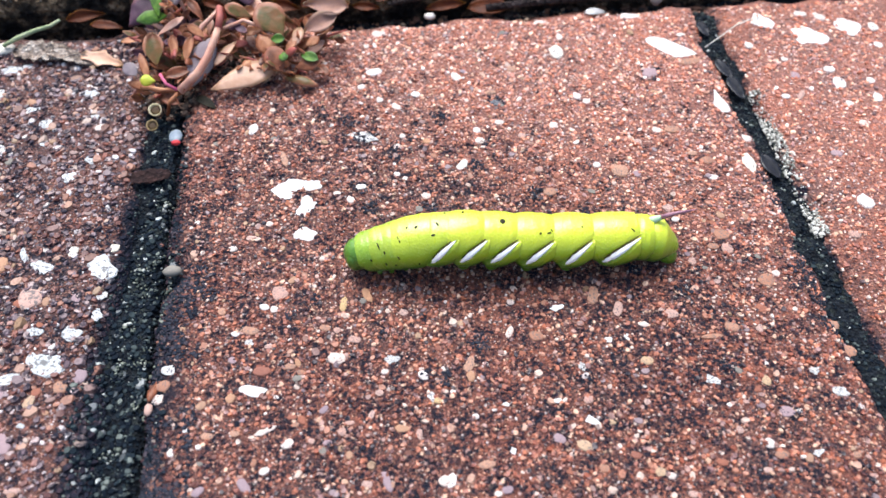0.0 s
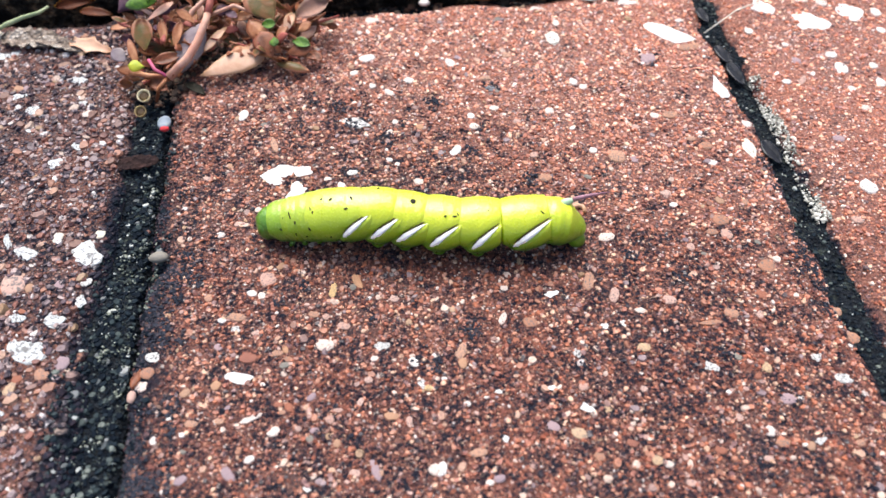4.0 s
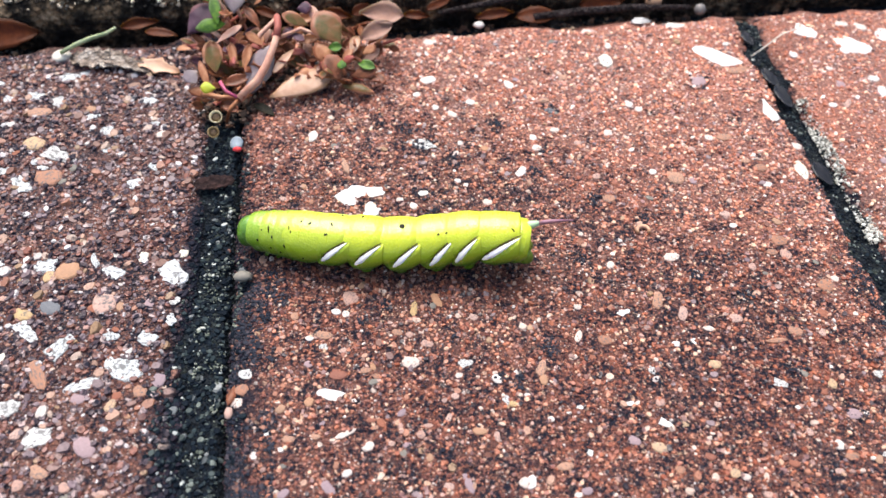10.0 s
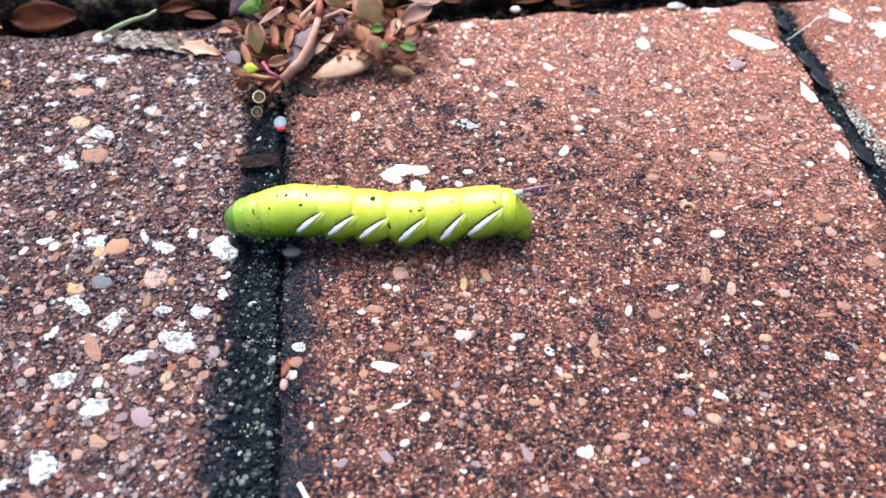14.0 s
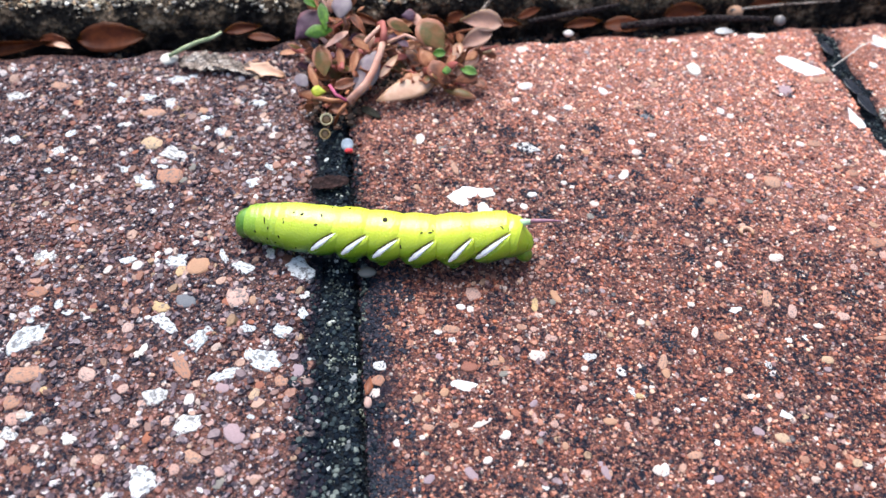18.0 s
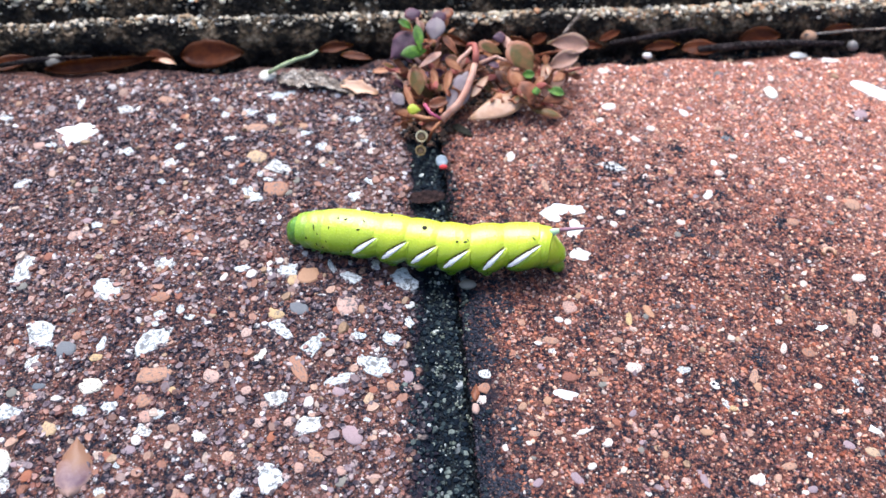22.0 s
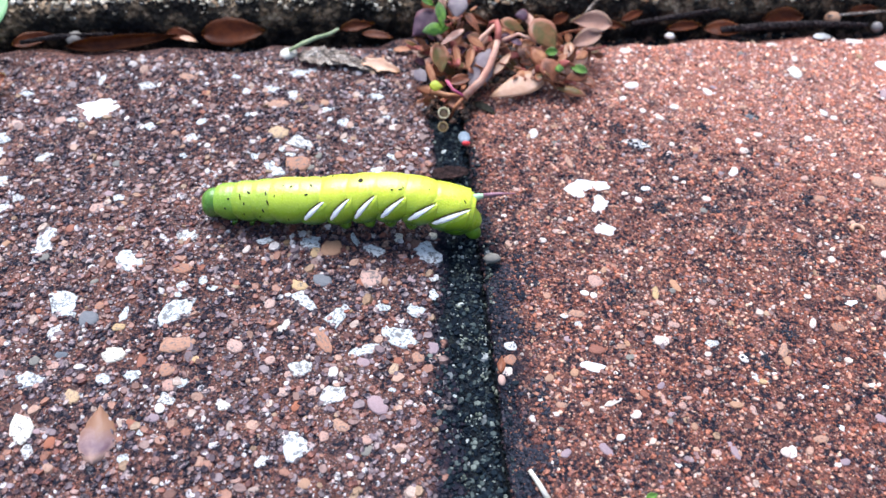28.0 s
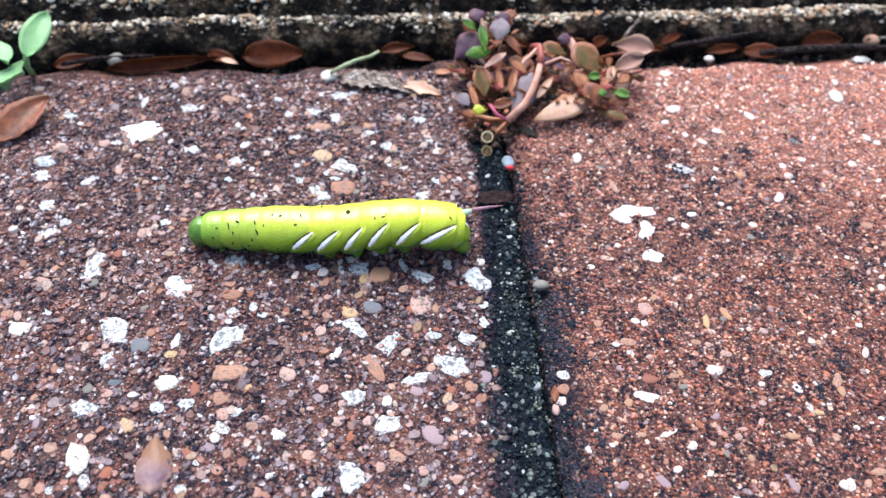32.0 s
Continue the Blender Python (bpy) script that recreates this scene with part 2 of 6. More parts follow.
def skin_material(name, back, flank, belly_shade, dots=0.12):
    """Caterpillar skin: smooth and slightly moist; yellow on the back, green on the flank, shade below painted in as
    dark green.
    """
    m, nt, b = shader(name, 0.30, 0.5)
    b.inputs["Coat Weight"].default_value = 0.5
    b.inputs["Coat Roughness"].default_value = 0.32
    co = coords(nt)
    xyz = nt.nodes.new("ShaderNodeSeparateXYZ")
    nt.links.new(co, xyz.inputs[0])
    n = noise_tex(nt, co, 220, 4, 0.6)
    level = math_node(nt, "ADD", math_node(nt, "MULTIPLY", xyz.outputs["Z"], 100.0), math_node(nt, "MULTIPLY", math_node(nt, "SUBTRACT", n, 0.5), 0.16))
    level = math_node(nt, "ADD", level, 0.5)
    col = ramp(nt, level, [(0.41, belly_shade), (0.66, flank), (0.89, back)])
    v = cells(nt, co, 2600)
    pale = ramp(nt, v.outputs["Distance"], [(0.14, grey(dots)), (0.30, grey(0))])
    col = mix(nt, pale, col, (0.85, 0.88, 0.45))
    nt.links.new(col, b.inputs["Base Color"])
    b.inputs["Subsurface Weight"].default_value = 0.3
    b.inputs["Subsurface Radius"].default_value = (0.0012, 0.0014, 0.0003)
    b.inputs["Subsurface Scale"].default_value = 0.6
    squeeze = nt.nodes.new("ShaderNodeMapping")
    squeeze.inputs["Scale"].default_value = (1.0, 0.35, 0.35)
    nt.links.new(co, squeeze.inputs["Vector"])
    wrinkle = noise_tex(nt, squeeze.outputs["Vector"], 900, 3, 0.6)
    relief = math_node(nt, "ADD", math_node(nt, "MULTIPLY", n, 0.5), math_node(nt, "ADD", math_node(nt, "MULTIPLY", wrinkle, 0.6), math_node(nt, "MULTIPLY", v.outputs["Distance"], -0.35)))
    bump(nt, b, relief, 0.42, 0.0003)
    nt.links.new(sep(nt, ramp(nt, wrinkle, [(0.3, grey(0.24)), (0.7, grey(0.46))])), b.inputs["Roughness"])
    return m


# patch threshold, joint line, reach of the joint's algae, its widening towards the front and where that ends, cleaner towards the back
ALGAE_MID, ALGAE_LEFT, ALGAE_RIGHT = (0.440, -0.0331, 0.0124, 0.10, 0.0, 2.8), (0.442, -0.0325, 0.0062, 0.07, -0.2, 0.0), (0.52, 0.0805, 0.0042, 0.01, 0.0, 1.5)
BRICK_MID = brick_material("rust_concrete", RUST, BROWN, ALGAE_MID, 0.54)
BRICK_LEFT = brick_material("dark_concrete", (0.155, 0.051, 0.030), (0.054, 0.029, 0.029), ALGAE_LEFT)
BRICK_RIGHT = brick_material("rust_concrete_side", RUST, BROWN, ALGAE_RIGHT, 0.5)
RED_SAND = [(0.0, (0.275, 0.076, 0.039)), (0.18, (0.408, 0.132, 0.067)), (0.33, (0.138, 0.041, 0.029)), (0.45, (0.469, 0.205, 0.126)), (0.56, (0.296, 0.098, 0.063)),
            (0.67, (0.224, 0.109, 0.101)), (0.74, (0.408, 0.237, 0.193)), (0.81, (0.056, 0.038, 0.042)), (0.87, (0.592, 0.355, 0.235)), (0.95, (0.60, 0.45, 0.37)), (0.99, (0.70, 0.60, 0.54))]
DARK_SAND = [(0.0, (0.130, 0.043, 0.033)), (0.17, (0.222, 0.075, 0.049)), (0.30, (0.060, 0.032, 0.039)), (0.45, (0.282, 0.141, 0.115)), (0.55, (0.172, 0.114, 0.128)),
             (0.70, (0.095, 0.055, 0.066)), (0.80, (0.36, 0.26, 0.245)), (0.93, (0.58, 0.52, 0.51))]
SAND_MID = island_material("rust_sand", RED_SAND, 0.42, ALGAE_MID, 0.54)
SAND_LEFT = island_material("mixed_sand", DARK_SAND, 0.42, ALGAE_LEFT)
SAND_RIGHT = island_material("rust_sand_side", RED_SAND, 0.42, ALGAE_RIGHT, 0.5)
PEBBLES = [(0.0, (0.328, 0.140, 0.087)), (0.2, (0.234, 0.133, 0.114)), (0.36, (0.406, 0.231, 0.161)), (0.5, (0.172, 0.070, 0.047)), (0.62, (0.312, 0.189, 0.107)), (0.72, (0.203, 0.140, 0.147)), (0.84, (0.484, 0.350, 0.281)), (0.95, (0.593, 0.511, 0.469))]
PEBBLE_LEFT = island_material("mixed_pebbles", [(p, tuple(0.82 * v for v in c)) for p, c in PEBBLES], 0.5, (0.56, -0.0325, 0.0046, 0.06, -0.2, 0.0))
PEBBLE_JOINT = island_material("dark_joint_pebbles", [(0.0, (0.05, 0.06, 0.065)), (0.4, (0.12, 0.13, 0.135)), (0.65, (0.14, 0.045, 0.03)), (0.82, (0.26, 0.27, 0.26))], 0.6)
PEBBLE_MID = island_material("mixed_pebbles_rust", PEBBLES, 0.5, (0.60, -0.0331, 0.0090, 0.12, 0.0, 4.0))
SAND_PALE = island_material("pale_lichen_grit", [(0.0, (0.30, 0.29, 0.25)), (0.3, (0.12, 0.12, 0.10)), (0.5, (0.48, 0.46, 0.40)), (0.8, (0.62, 0.60, 0.54))], 0.7)
SAND_JOINT = island_material("black_grit", [(0.0, (0.004, 0.008, 0.014)), (0.45, (0.010, 0.017, 0.024)), (0.68, (0.028, 0.040, 0.044)), (0.83, (0.070, 0.086, 0.082)), (0.94, (0.15, 0.17, 0.15)), (0.98, (0.40, 0.42, 0.40))], 0.85, spec=0.12)
SAND_KERB = island_material("kerb_grit", [(0.0, (0.062, 0.056, 0.044)), (0.25, (0.200, 0.163, 0.112)), (0.45, (0.425, 0.300, 0.188)), (0.58, (0.062, 0.056, 0.050)), (0.78, (0.46, 0.38, 0.28)), (0.96, (0.66, 0.60, 0.50))])
CRUST = island_material("kerb_crust", [(0.0, (0.46, 0.38, 0.26)), (0.20, (0.34, 0.22, 0.12)), (0.36, (0.54, 0.47, 0.36)), (0.48, (0.40, 0.19, 0.085)), (0.60, (0.40, 0.34, 0.25)), (0.72, (0.09, 0.07, 0.05)), (0.93, (0.68, 0.64, 0.56))], 0.7)
JOINT = rough_material("joint_grit", [(0.35, (0.005, 0.007, 0.011)), (0.55, (0.012, 0.015, 0.019)), (0.68, (0.034, 0.042, 0.034)), (0.82, (0.085, 0.095, 0.075))], 500, 1500)
SOIL = rough_material("dark_soil", [(0.3, (0.006, 0.005, 0.005)), (0.6, (0.018, 0.014, 0.011)), (0.8, (0.05, 0.035, 0.024))], 260, 900)
KERB = rough_material("weathered_kerb", [(0.42, (0.010, 0.009, 0.009)), (0.52, (0.034, 0.027, 0.020)), (0.61, (0.20, 0.135, 0.082)), (0.71, (0.48, 0.37, 0.25))], 150, 900, 0.0012)
STONE_W = stone_material("white_lichen", (0.62, 0.63, 0.63), (0.50, 0.52, 0.52), 0.75)
STONE_P = stone_material("clean_white_stone", (0.70, 0.69, 0.66), (0.60, 0.58, 0.56))
STONE_V = stone_material("pale_quartz", (0.62, 0.48, 0.41), (0.69, 0.64, 0.60), 0.15)
STONE_C = stone_material("cream_stone", (0.68, 0.61, 0.49), (0.74, 0.70, 0.63), 0.4)
STONE_S = stone_material("grey_white_stone", (0.50, 0.49, 0.47), (0.62, 0.60, 0.58), 0.9)
STONE_K = stone_material("pink_pebble", (0.44, 0.25, 0.195), (0.50, 0.33, 0.275), 0.45)
STONE_O = stone_material("orange_pebble", (0.33, 0.145, 0.085), (0.42, 0.23, 0.15), 0.45)
STONE_Y = stone_material("tan_pebble", (0.50, 0.33, 0.15), (0.46, 0.31, 0.2), 0.3)
STONE_N = stone_material("brown_pebble", (0.42, 0.22, 0.12), (0.34, 0.2, 0.13))
STONE_R = stone_material("rust_pebble", (0.30, 0.10, 0.05), (0.24, 0.09, 0.06))
STONE_T = stone_material("drab_pebble", (0.20, 0.18, 0.15), (0.17, 0.155, 0.135))
STONE_M = stone_material("mauve_pebble", (0.32, 0.22, 0.23), (0.26, 0.19, 0.21))
STONE_G = stone_material("slate_pebble", (0.10, 0.11, 0.13), (0.16, 0.16, 0.17))
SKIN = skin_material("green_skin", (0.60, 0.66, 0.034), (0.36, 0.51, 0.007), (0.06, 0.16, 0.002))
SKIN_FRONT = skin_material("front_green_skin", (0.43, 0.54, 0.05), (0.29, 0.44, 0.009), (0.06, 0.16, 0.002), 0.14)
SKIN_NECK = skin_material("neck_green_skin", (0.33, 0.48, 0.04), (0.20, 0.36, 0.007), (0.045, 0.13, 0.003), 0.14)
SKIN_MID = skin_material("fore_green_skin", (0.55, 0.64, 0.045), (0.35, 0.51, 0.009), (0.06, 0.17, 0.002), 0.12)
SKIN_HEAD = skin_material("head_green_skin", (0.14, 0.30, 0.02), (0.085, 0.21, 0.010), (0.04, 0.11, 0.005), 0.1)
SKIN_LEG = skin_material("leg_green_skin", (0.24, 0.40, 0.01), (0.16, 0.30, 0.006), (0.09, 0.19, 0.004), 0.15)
WHITE_STRIPE = leaf_material("white_stripe", (0.98, 0.96, 0.88), (0.92, 0.89, 0.84), 0.5, 1500)
DARK_STRIPE = leaf_material("dark_stripe_edge", (0.07, 0.075, 0.012), (0.13, 0.09, 0.04), 0.6, 1500)
SPECK = leaf_material("dirt_speck", (0.012, 0.012, 0.008), (0.03, 0.025, 0.015), 0.7, 1500)
HORN = leaf_material("purple_horn", (0.22, 0.10, 0.14), (0.34, 0.18, 0.22), 0.4, 900)
HORN_BASE = leaf_material("pale_horn_base", (0.46, 0.62, 0.42), (0.42, 0.58, 0.36), 0.4, 900)
PURPLE = leaf_material("purple_leaf", (0.055, 0.026, 0.045), (0.10, 0.05, 0.075), rim=(0.15, 0.06, 0.07))
LILAC = leaf_material("lilac_leaf", (0.19, 0.145, 0.165), (0.28, 0.23, 0.23), 0.5, 200)
DUSTY = leaf_material("dusty_pink_leaf", (0.28, 0.155, 0.12), (0.38, 0.20, 0.14), 0.5, rim=(0.40, 0.24, 0.18))
GREEN = leaf_material("bright_green_leaf", (0.030, 0.085, 0.010), (0.11, 0.22, 0.022), 0.5, 500, rim=(0.10, 0.16, 0.05))
OLIVE = leaf_material("olive_leaf", (0.085, 0.075, 0.022), (0.19, 0.088, 0.036), 0.35, rim=(0.34, 0.14, 0.085))
ORANGE = leaf_material("orange_brown_leaf", (0.30, 0.11, 0.05), (0.48, 0.23, 0.12), 0.38, rim=(0.22, 0.07, 0.035))
BROWN_LEAF = leaf_material("brown_leaf", (0.10, 0.036, 0.02), (0.26, 0.092, 0.045), 0.38, rim=(0.26, 0.09, 0.05))
TAN = leaf_material("tan_dead_leaf", (0.52, 0.30, 0.20), (0.66, 0.44, 0.32), 0.6, 160, rim=(0.42, 0.23, 0.13))
PINK = leaf_material("pink_stem", (0.52, 0.25, 0.18), (0.66, 0.41, 0.31))
REDSTEM = leaf_material("red_stem", (0.30, 0.07, 0.06), (0.40, 0.13, 0.10))
MAGENTA = leaf_material("magenta_stem", (0.45, 0.06, 0.16), (0.5, 0.12, 0.2))

CREAM = leaf_material("cream_husk", (0.62, 0.55, 0.38), (0.50, 0.40, 0.24), 0.6)
DULL_CREAM = leaf_material("dull_husk", (0.34, 0.25, 0.12), (0.22, 0.14, 0.07), 0.6)
DARK_HUSK = leaf_material("dark_husk", (0.05, 0.030, 0.018), (0.12, 0.08, 0.04), 0.7)
WET = leaf_material("wet_black_flake", (0.006, 0.007, 0.010), (0.016, 0.016, 0.02), 0.22)
YELLOW = leaf_material("yellow_green_leaf", (0.46, 0.46, 0.04), (0.40, 0.46, 0.06))
PALE_GREEN = leaf_material("pale_green_leaf", (0.22, 0.42, 0.17), (0.30, 0.50, 0.24), 0.4, 200)
RUSSET = leaf_material("russet_dead_leaf", (0.053, 0.011, 0.004), (0.105, 0.026, 0.007), 0.45, 300, rim=(0.074, 0.020, 0.006), spec=0.12)
STRAW = leaf_material("pale_straw", (0.24, 0.30, 0.15), (0.42, 0.46, 0.28), 0.6)
BUD = leaf_material("bud_scale", (0.15, 0.085, 0.11), (0.30, 0.20, 0.19), 0.4, 260, rim=(0.38, 0.24, 0.19), foot=(0.25, 0.13, 0.08))
SCRAP = rough_material("dark_wet_scrap", [(0.3, (0.012, 0.008, 0.009)), (0.55, (0.026, 0.014, 0.013)), (0.8, (0.06, 0.028, 0.024))], 300, 1100, 0.0005)
BARK = rough_material("grey_bark", [(0.34, (0.07, 0.05, 0.038)), (0.5, (0.25, 0.20, 0.165)), (0.66, (0.52, 0.46, 0.40))], 260, 1300)
TWIG = rough_material("black_twig", [(0.3, (0.012, 0.010, 0.010)), (0.6, (0.04, 0.03, 0.03)), (0.8, (0.12, 0.09, 0.08))], 500, 1300)
PALE_TWIG = leaf_material("pale_twig", (0.55, 0.50, 0.42), (0.68, 0.63, 0.55), 0.6)
RED = leaf_material("red_tip", (0.55, 0.03, 0.04), (0.62, 0.06, 0.06))
GREY_SHELL = leaf_material("grey_shell", (0.17, 0.21, 0.25), (0.30, 0.34, 0.38), 0.6, 200)


# ---- building helpers ----
def mesh_of(name, verts, faces, material, smooth=True):
    me = bpy.data.meshes.new(name)
    me.from_pydata([tuple(v) for v in verts], [], [tuple(f) for f in faces])
    if material:
        me.materials.append(material)
    me.polygons.foreach_set("use_smooth", [smooth] * len(me.polygons))
    me.update()
    return me


def part(name, data, parent, label="", at=None):
    ob = new(name, data)
    ob.parent = parent
    if at is not None:
        ob.matrix_basis = at
    return tagged(ob, label)


def thing(name, data, label, category, group="", kind="", at=None):
    ob = new(name, data)
    if at is not None:
        ob.matrix_basis = at
    return tagged(ob, label, category, group, kind)


def fbm(x, y, scale, seed=0.0, octaves=3):
    total, amp = 0.0, 1.0
    for o in range(octaves):
        total += amp * noise.noise((x * scale, y * scale, seed + 7.3 * o))
        scale *= 2.1
        amp *= 0.5
    return total


def frame_of(along, up):
    """A turn whose x runs along and whose z is nearest to up."""
    x = Vector(along).normalized()
    y = Vector(up).cross(x).normalized()
    z = x.cross(y)
    return Matrix((x, y, z)).transposed().to_4x4()


# ---- ground and bricks ----
JOINT_L, JOINT_R = -3.13, 8.12          # middle lines of the two joints, in cm
BACK = 8.14                             # back edge of the bricks


def surface(x, y, x0, x1, y0, y1, seed):
    """Height of a brick's worn top at x, y in cm."""
    wob = 0.30 * fbm(x, y, 0.8, seed + 20, 4)
    d = min(x - x0, x1 - x, y - y0, y1 - y) + wob
    edge = max(0.0, 1.0 - d / 0.62)
    z = 0.022 * fbm(x, y, 1.6, seed, 4) + 0.008 * fbm(x, y, 7.0, seed + 3, 2)
    return z - 0.20 * edge ** 2.2


def brick(name, x0, x1, y0, y1, material, seed, step, label):
    nx, ny = int((x1 - x0) / step) + 1, int((y1 - y0) / step) + 1
    xs, ys = np.linspace(x0, x1, nx), np.linspace(y0, y1, ny)
    verts, faces = [], []
    for y in ys:
        for x in xs:
            verts.append((x * CM, y * CM, surface(x, y, x0, x1, y0, y1, seed) * CM))
    for j in range(ny - 1):
        for i in range(nx - 1):
            a = j * nx + i
            faces.append((a, a + 1, a + nx + 1, a + nx))
    rim = [i for i in range(nx)] + [j * nx + nx - 1 for j in range(1, ny)] + [(ny - 1) * nx + i for i in range(nx - 2, -1, -1)] + [j * nx for j in range(ny - 2, 0, -1)]
    first = len(verts)
    for k in rim:
        verts.append((verts[k][0], verts[k][1], -5.0 * CM))
    n = len(rim)
    for k in range(n):
        a, b = rim[k], rim[(k + 1) % n]
        faces.append((b, a, first + k, first + (k + 1) % n))
    faces.append(tuple(first + k for k in range(n - 1, -1, -1)))
    ob = thing(name, mesh_of(name, verts, faces, material), label, "paving brick", "bricks of the paving", "structure")
    return ob


def grains(parent, name, count, box, sizes, height, material, seed, sides=6, squash=0.4, keep=None):
    """Sand and gravel set in a surface, joined into one mesh; each grain is a small faceted dome."""
    rng = random.Random(seed)
    verts, faces = [], []
    for _ in range(count):
        x, y = rng.uniform(box[0], box[1]), rng.uniform(box[2], box[3])
        if keep and not keep(x, y, rng):
            continue
        r = sizes[0] * (sizes[1] / sizes[0]) ** (rng.random() ** 2.2)
        z = height(x, y)
        turn, asp = rng.uniform(0, 6.28), rng.uniform(0.6, 1.0)
        c, s = math.cos(turn), math.sin(turn)
        tx, ty = rng.gauss(0, 0.5), rng.gauss(0, 0.5)
        base = len(verts)
        for ring, (rr, zz) in enumerate(((1.0, -0.25), (0.78, 0.62))):
            for k in range(sides):
                a = 6.28318 * (k + 0.5 * ring) / sides
                q = r * rr * rng.uniform(0.78, 1.15)
                u, v = q * math.cos(a), q * asp * math.sin(a)
                px, py = c * u - s * v, s * u + c * v
                pz = r * squash * zz + (tx * px + ty * py) * (0.4 if ring else 0)
                verts.append(((x + px) * CM, (y + py) * CM, (z + pz) * CM))
        for k in range(sides):
            k2 = (k + 1) % sides
            faces.append((base + k, base + k2, base + sides + k))
            faces.append((base + k2, base + sides + k2, base + sides + k))
        faces.append(tuple(base + sides + k for k in range(sides)))
    ob = part(name, mesh_of(name, verts, faces, material, False), parent)
    return tagged(ob, kind="stuff")


def chip_mesh(name, seed, sides, jag, rings):
    rng = random.Random(seed)
    verts, faces = [], []
    ph = [(h, rng.uniform(0, 6.28), rng.uniform(0.3, 1.0) * jag / h ** 0.7) for h in (2, 3, 4, 5)]
    out = [1 + sum(g * math.sin(h * 6.28318 * k / sides + q) for h, q, g in ph) + rng.uniform(-jag, jag) * 0.5 for k in range(sides)]
    for rr, zz in rings:
        for k in range(sides):
            a = 6.28318 * k / sides
            q = 0.5 * rr * out[k]
            verts.append((q * math.cos(a), q * math.sin(a), zz + rng.uniform(-0.05, 0.05)))
    for n in range(len(rings) - 1):
        for k in range(sides):
            k2 = (k + 1) % sides
            faces.append((n * sides + k, n * sides + k2, (n + 1) * sides + k2, (n + 1) * sides + k))
    top = (len(rings) - 1) * sides
    faces.append(tuple(top + k for k in range(sides)))
    return verts, faces


CHIPS = [chip_mesh("chip", 40 + n, 9, 0.2, ((1.0, -0.3), (0.96, 0.12), (0.72, 0.30))) for n in range(6)]
JAGGED = [chip_mesh("crust", 60 + n, 16, 0.30, ((1.0, -0.3), (0.94, 0.10), (0.72, 0.2))) for n in range(6)]
chip_data = {}
spots = {}          # where stones lie, by square centimetre


def stones(ob, material, rows):
    """Pebbles and pale chips set in a brick: x, y, length, width in cm, heading in degrees."""
    x0, x1, y0, y1, seed = BOXES[ob.name]
    for n, (x, y, length, width, heading) in enumerate(rows):
        white = material in (STONE_W, STONE_S, STONE_P)
        kind = (n * 5 + int(abs(x) * 37)) % 6
        key = (material.name, white, kind)
        if key not in chip_data:
            chip_data[key] = mesh_of("pebble", *(JAGGED if white else CHIPS)[kind], material, not white or material is STONE_P)
        p = part("lichen_chip" if material in (STONE_W, STONE_P) else "pebble", chip_data[key], ob)
        z = surface(x, y, x0, x1, y0, y1, seed) + 0.010
        spots.setdefault((math.floor(x), math.floor(y)), []).append((x, y, length, width, radians(heading)))
        thick = (0.10 if white else 0.26) * min(length, width)
        p.matrix_basis = Matrix.LocRotScale((x * CM, y * CM, z * CM), Euler((0, 0, radians(heading))), (length * CM, width * CM, thick * CM))


def bare(x, y, r):
    """Whether no stone lies at x, y."""
    for i in (-1, 0, 1):
        for j in (-1, 0, 1):
            for sx, sy, length, width, a in spots.get((math.floor(x) + i, math.floor(y) + j), ()):
                u, v = (x - sx) * math.cos(a) + (y - sy) * math.sin(a), (y - sy) * math.cos(a) - (x - sx) * math.sin(a)
                if (u / length) ** 2 + (v / width) ** 2 < 0.15:
                    return False
    return True


# one sheet of soil under everything
def soil_sheet():
    verts, faces = [], []
    ring = [-150, -20, -2, -0.4, -0.1, 0.1, 0.4, 2, 20, 150]
    for y in ring:
        for x in ring:
            verts.append((x, y, -0.0085))
    n = len(ring)
    for j in range(n - 1):
        for i in range(n - 1):
            faces.append((j * n + i, j * n + i + 1, (j + 1) * n + i + 1, (j + 1) * n + i))
    thing("ground", mesh_of("ground", verts, faces, SOIL), "dark bare soil under and round the paving", "ground", kind="structure")


soil_sheet()
BOXES = {
    "brick_left": (-13.75, -3.40, -12.0, BACK + 0.22, 5.0),
    "brick_middle": (-2.76, 7.96, -12.0, BACK, 11.0),
    "brick_right": (8.30, 18.6, -12.0, BACK, 17.0),
    "brick_far_left": (-24.6, -14.4, -12.0, BACK, 23.0),
}
brick_left = brick("brick_left", *BOXES["brick_left"][:4], BRICK_LEFT, 5.0, 0.14, "dark red-brown concrete paving brick speckled with white lichen")
brick_middle = brick("brick_middle", *BOXES["brick_middle"][:4], BRICK_MID, 11.0, 0.14, "rust-red concrete paving brick with fine pale gravel")
brick_right = brick("brick_right", *BOXES["brick_right"][:4], BRICK_RIGHT, 17.0, 0.2, "rust-red concrete paving brick with white lichen spots")
brick_far_left = brick("brick_far_left", *BOXES["brick_far_left"][:4], BRICK_LEFT, 23.0, 0.3, "dark red-brown concrete paving brick")


def bed_height(x, y):
    slit = -0.26 * math.exp(-((x + 2.80) / 0.07) ** 2)          # the fill has shrunk away from one brick
    sunk = -0.34 * max(0.0, min(1.0, (y - 7.9) / 0.5))          # the gutter along the kerb lies deeper
    return slit + sunk - 0.20 + 0.07 * fbm(x, y, 1.1, 31, 3) + 0.05 * fbm(x, y, 5.0, 33, 3)


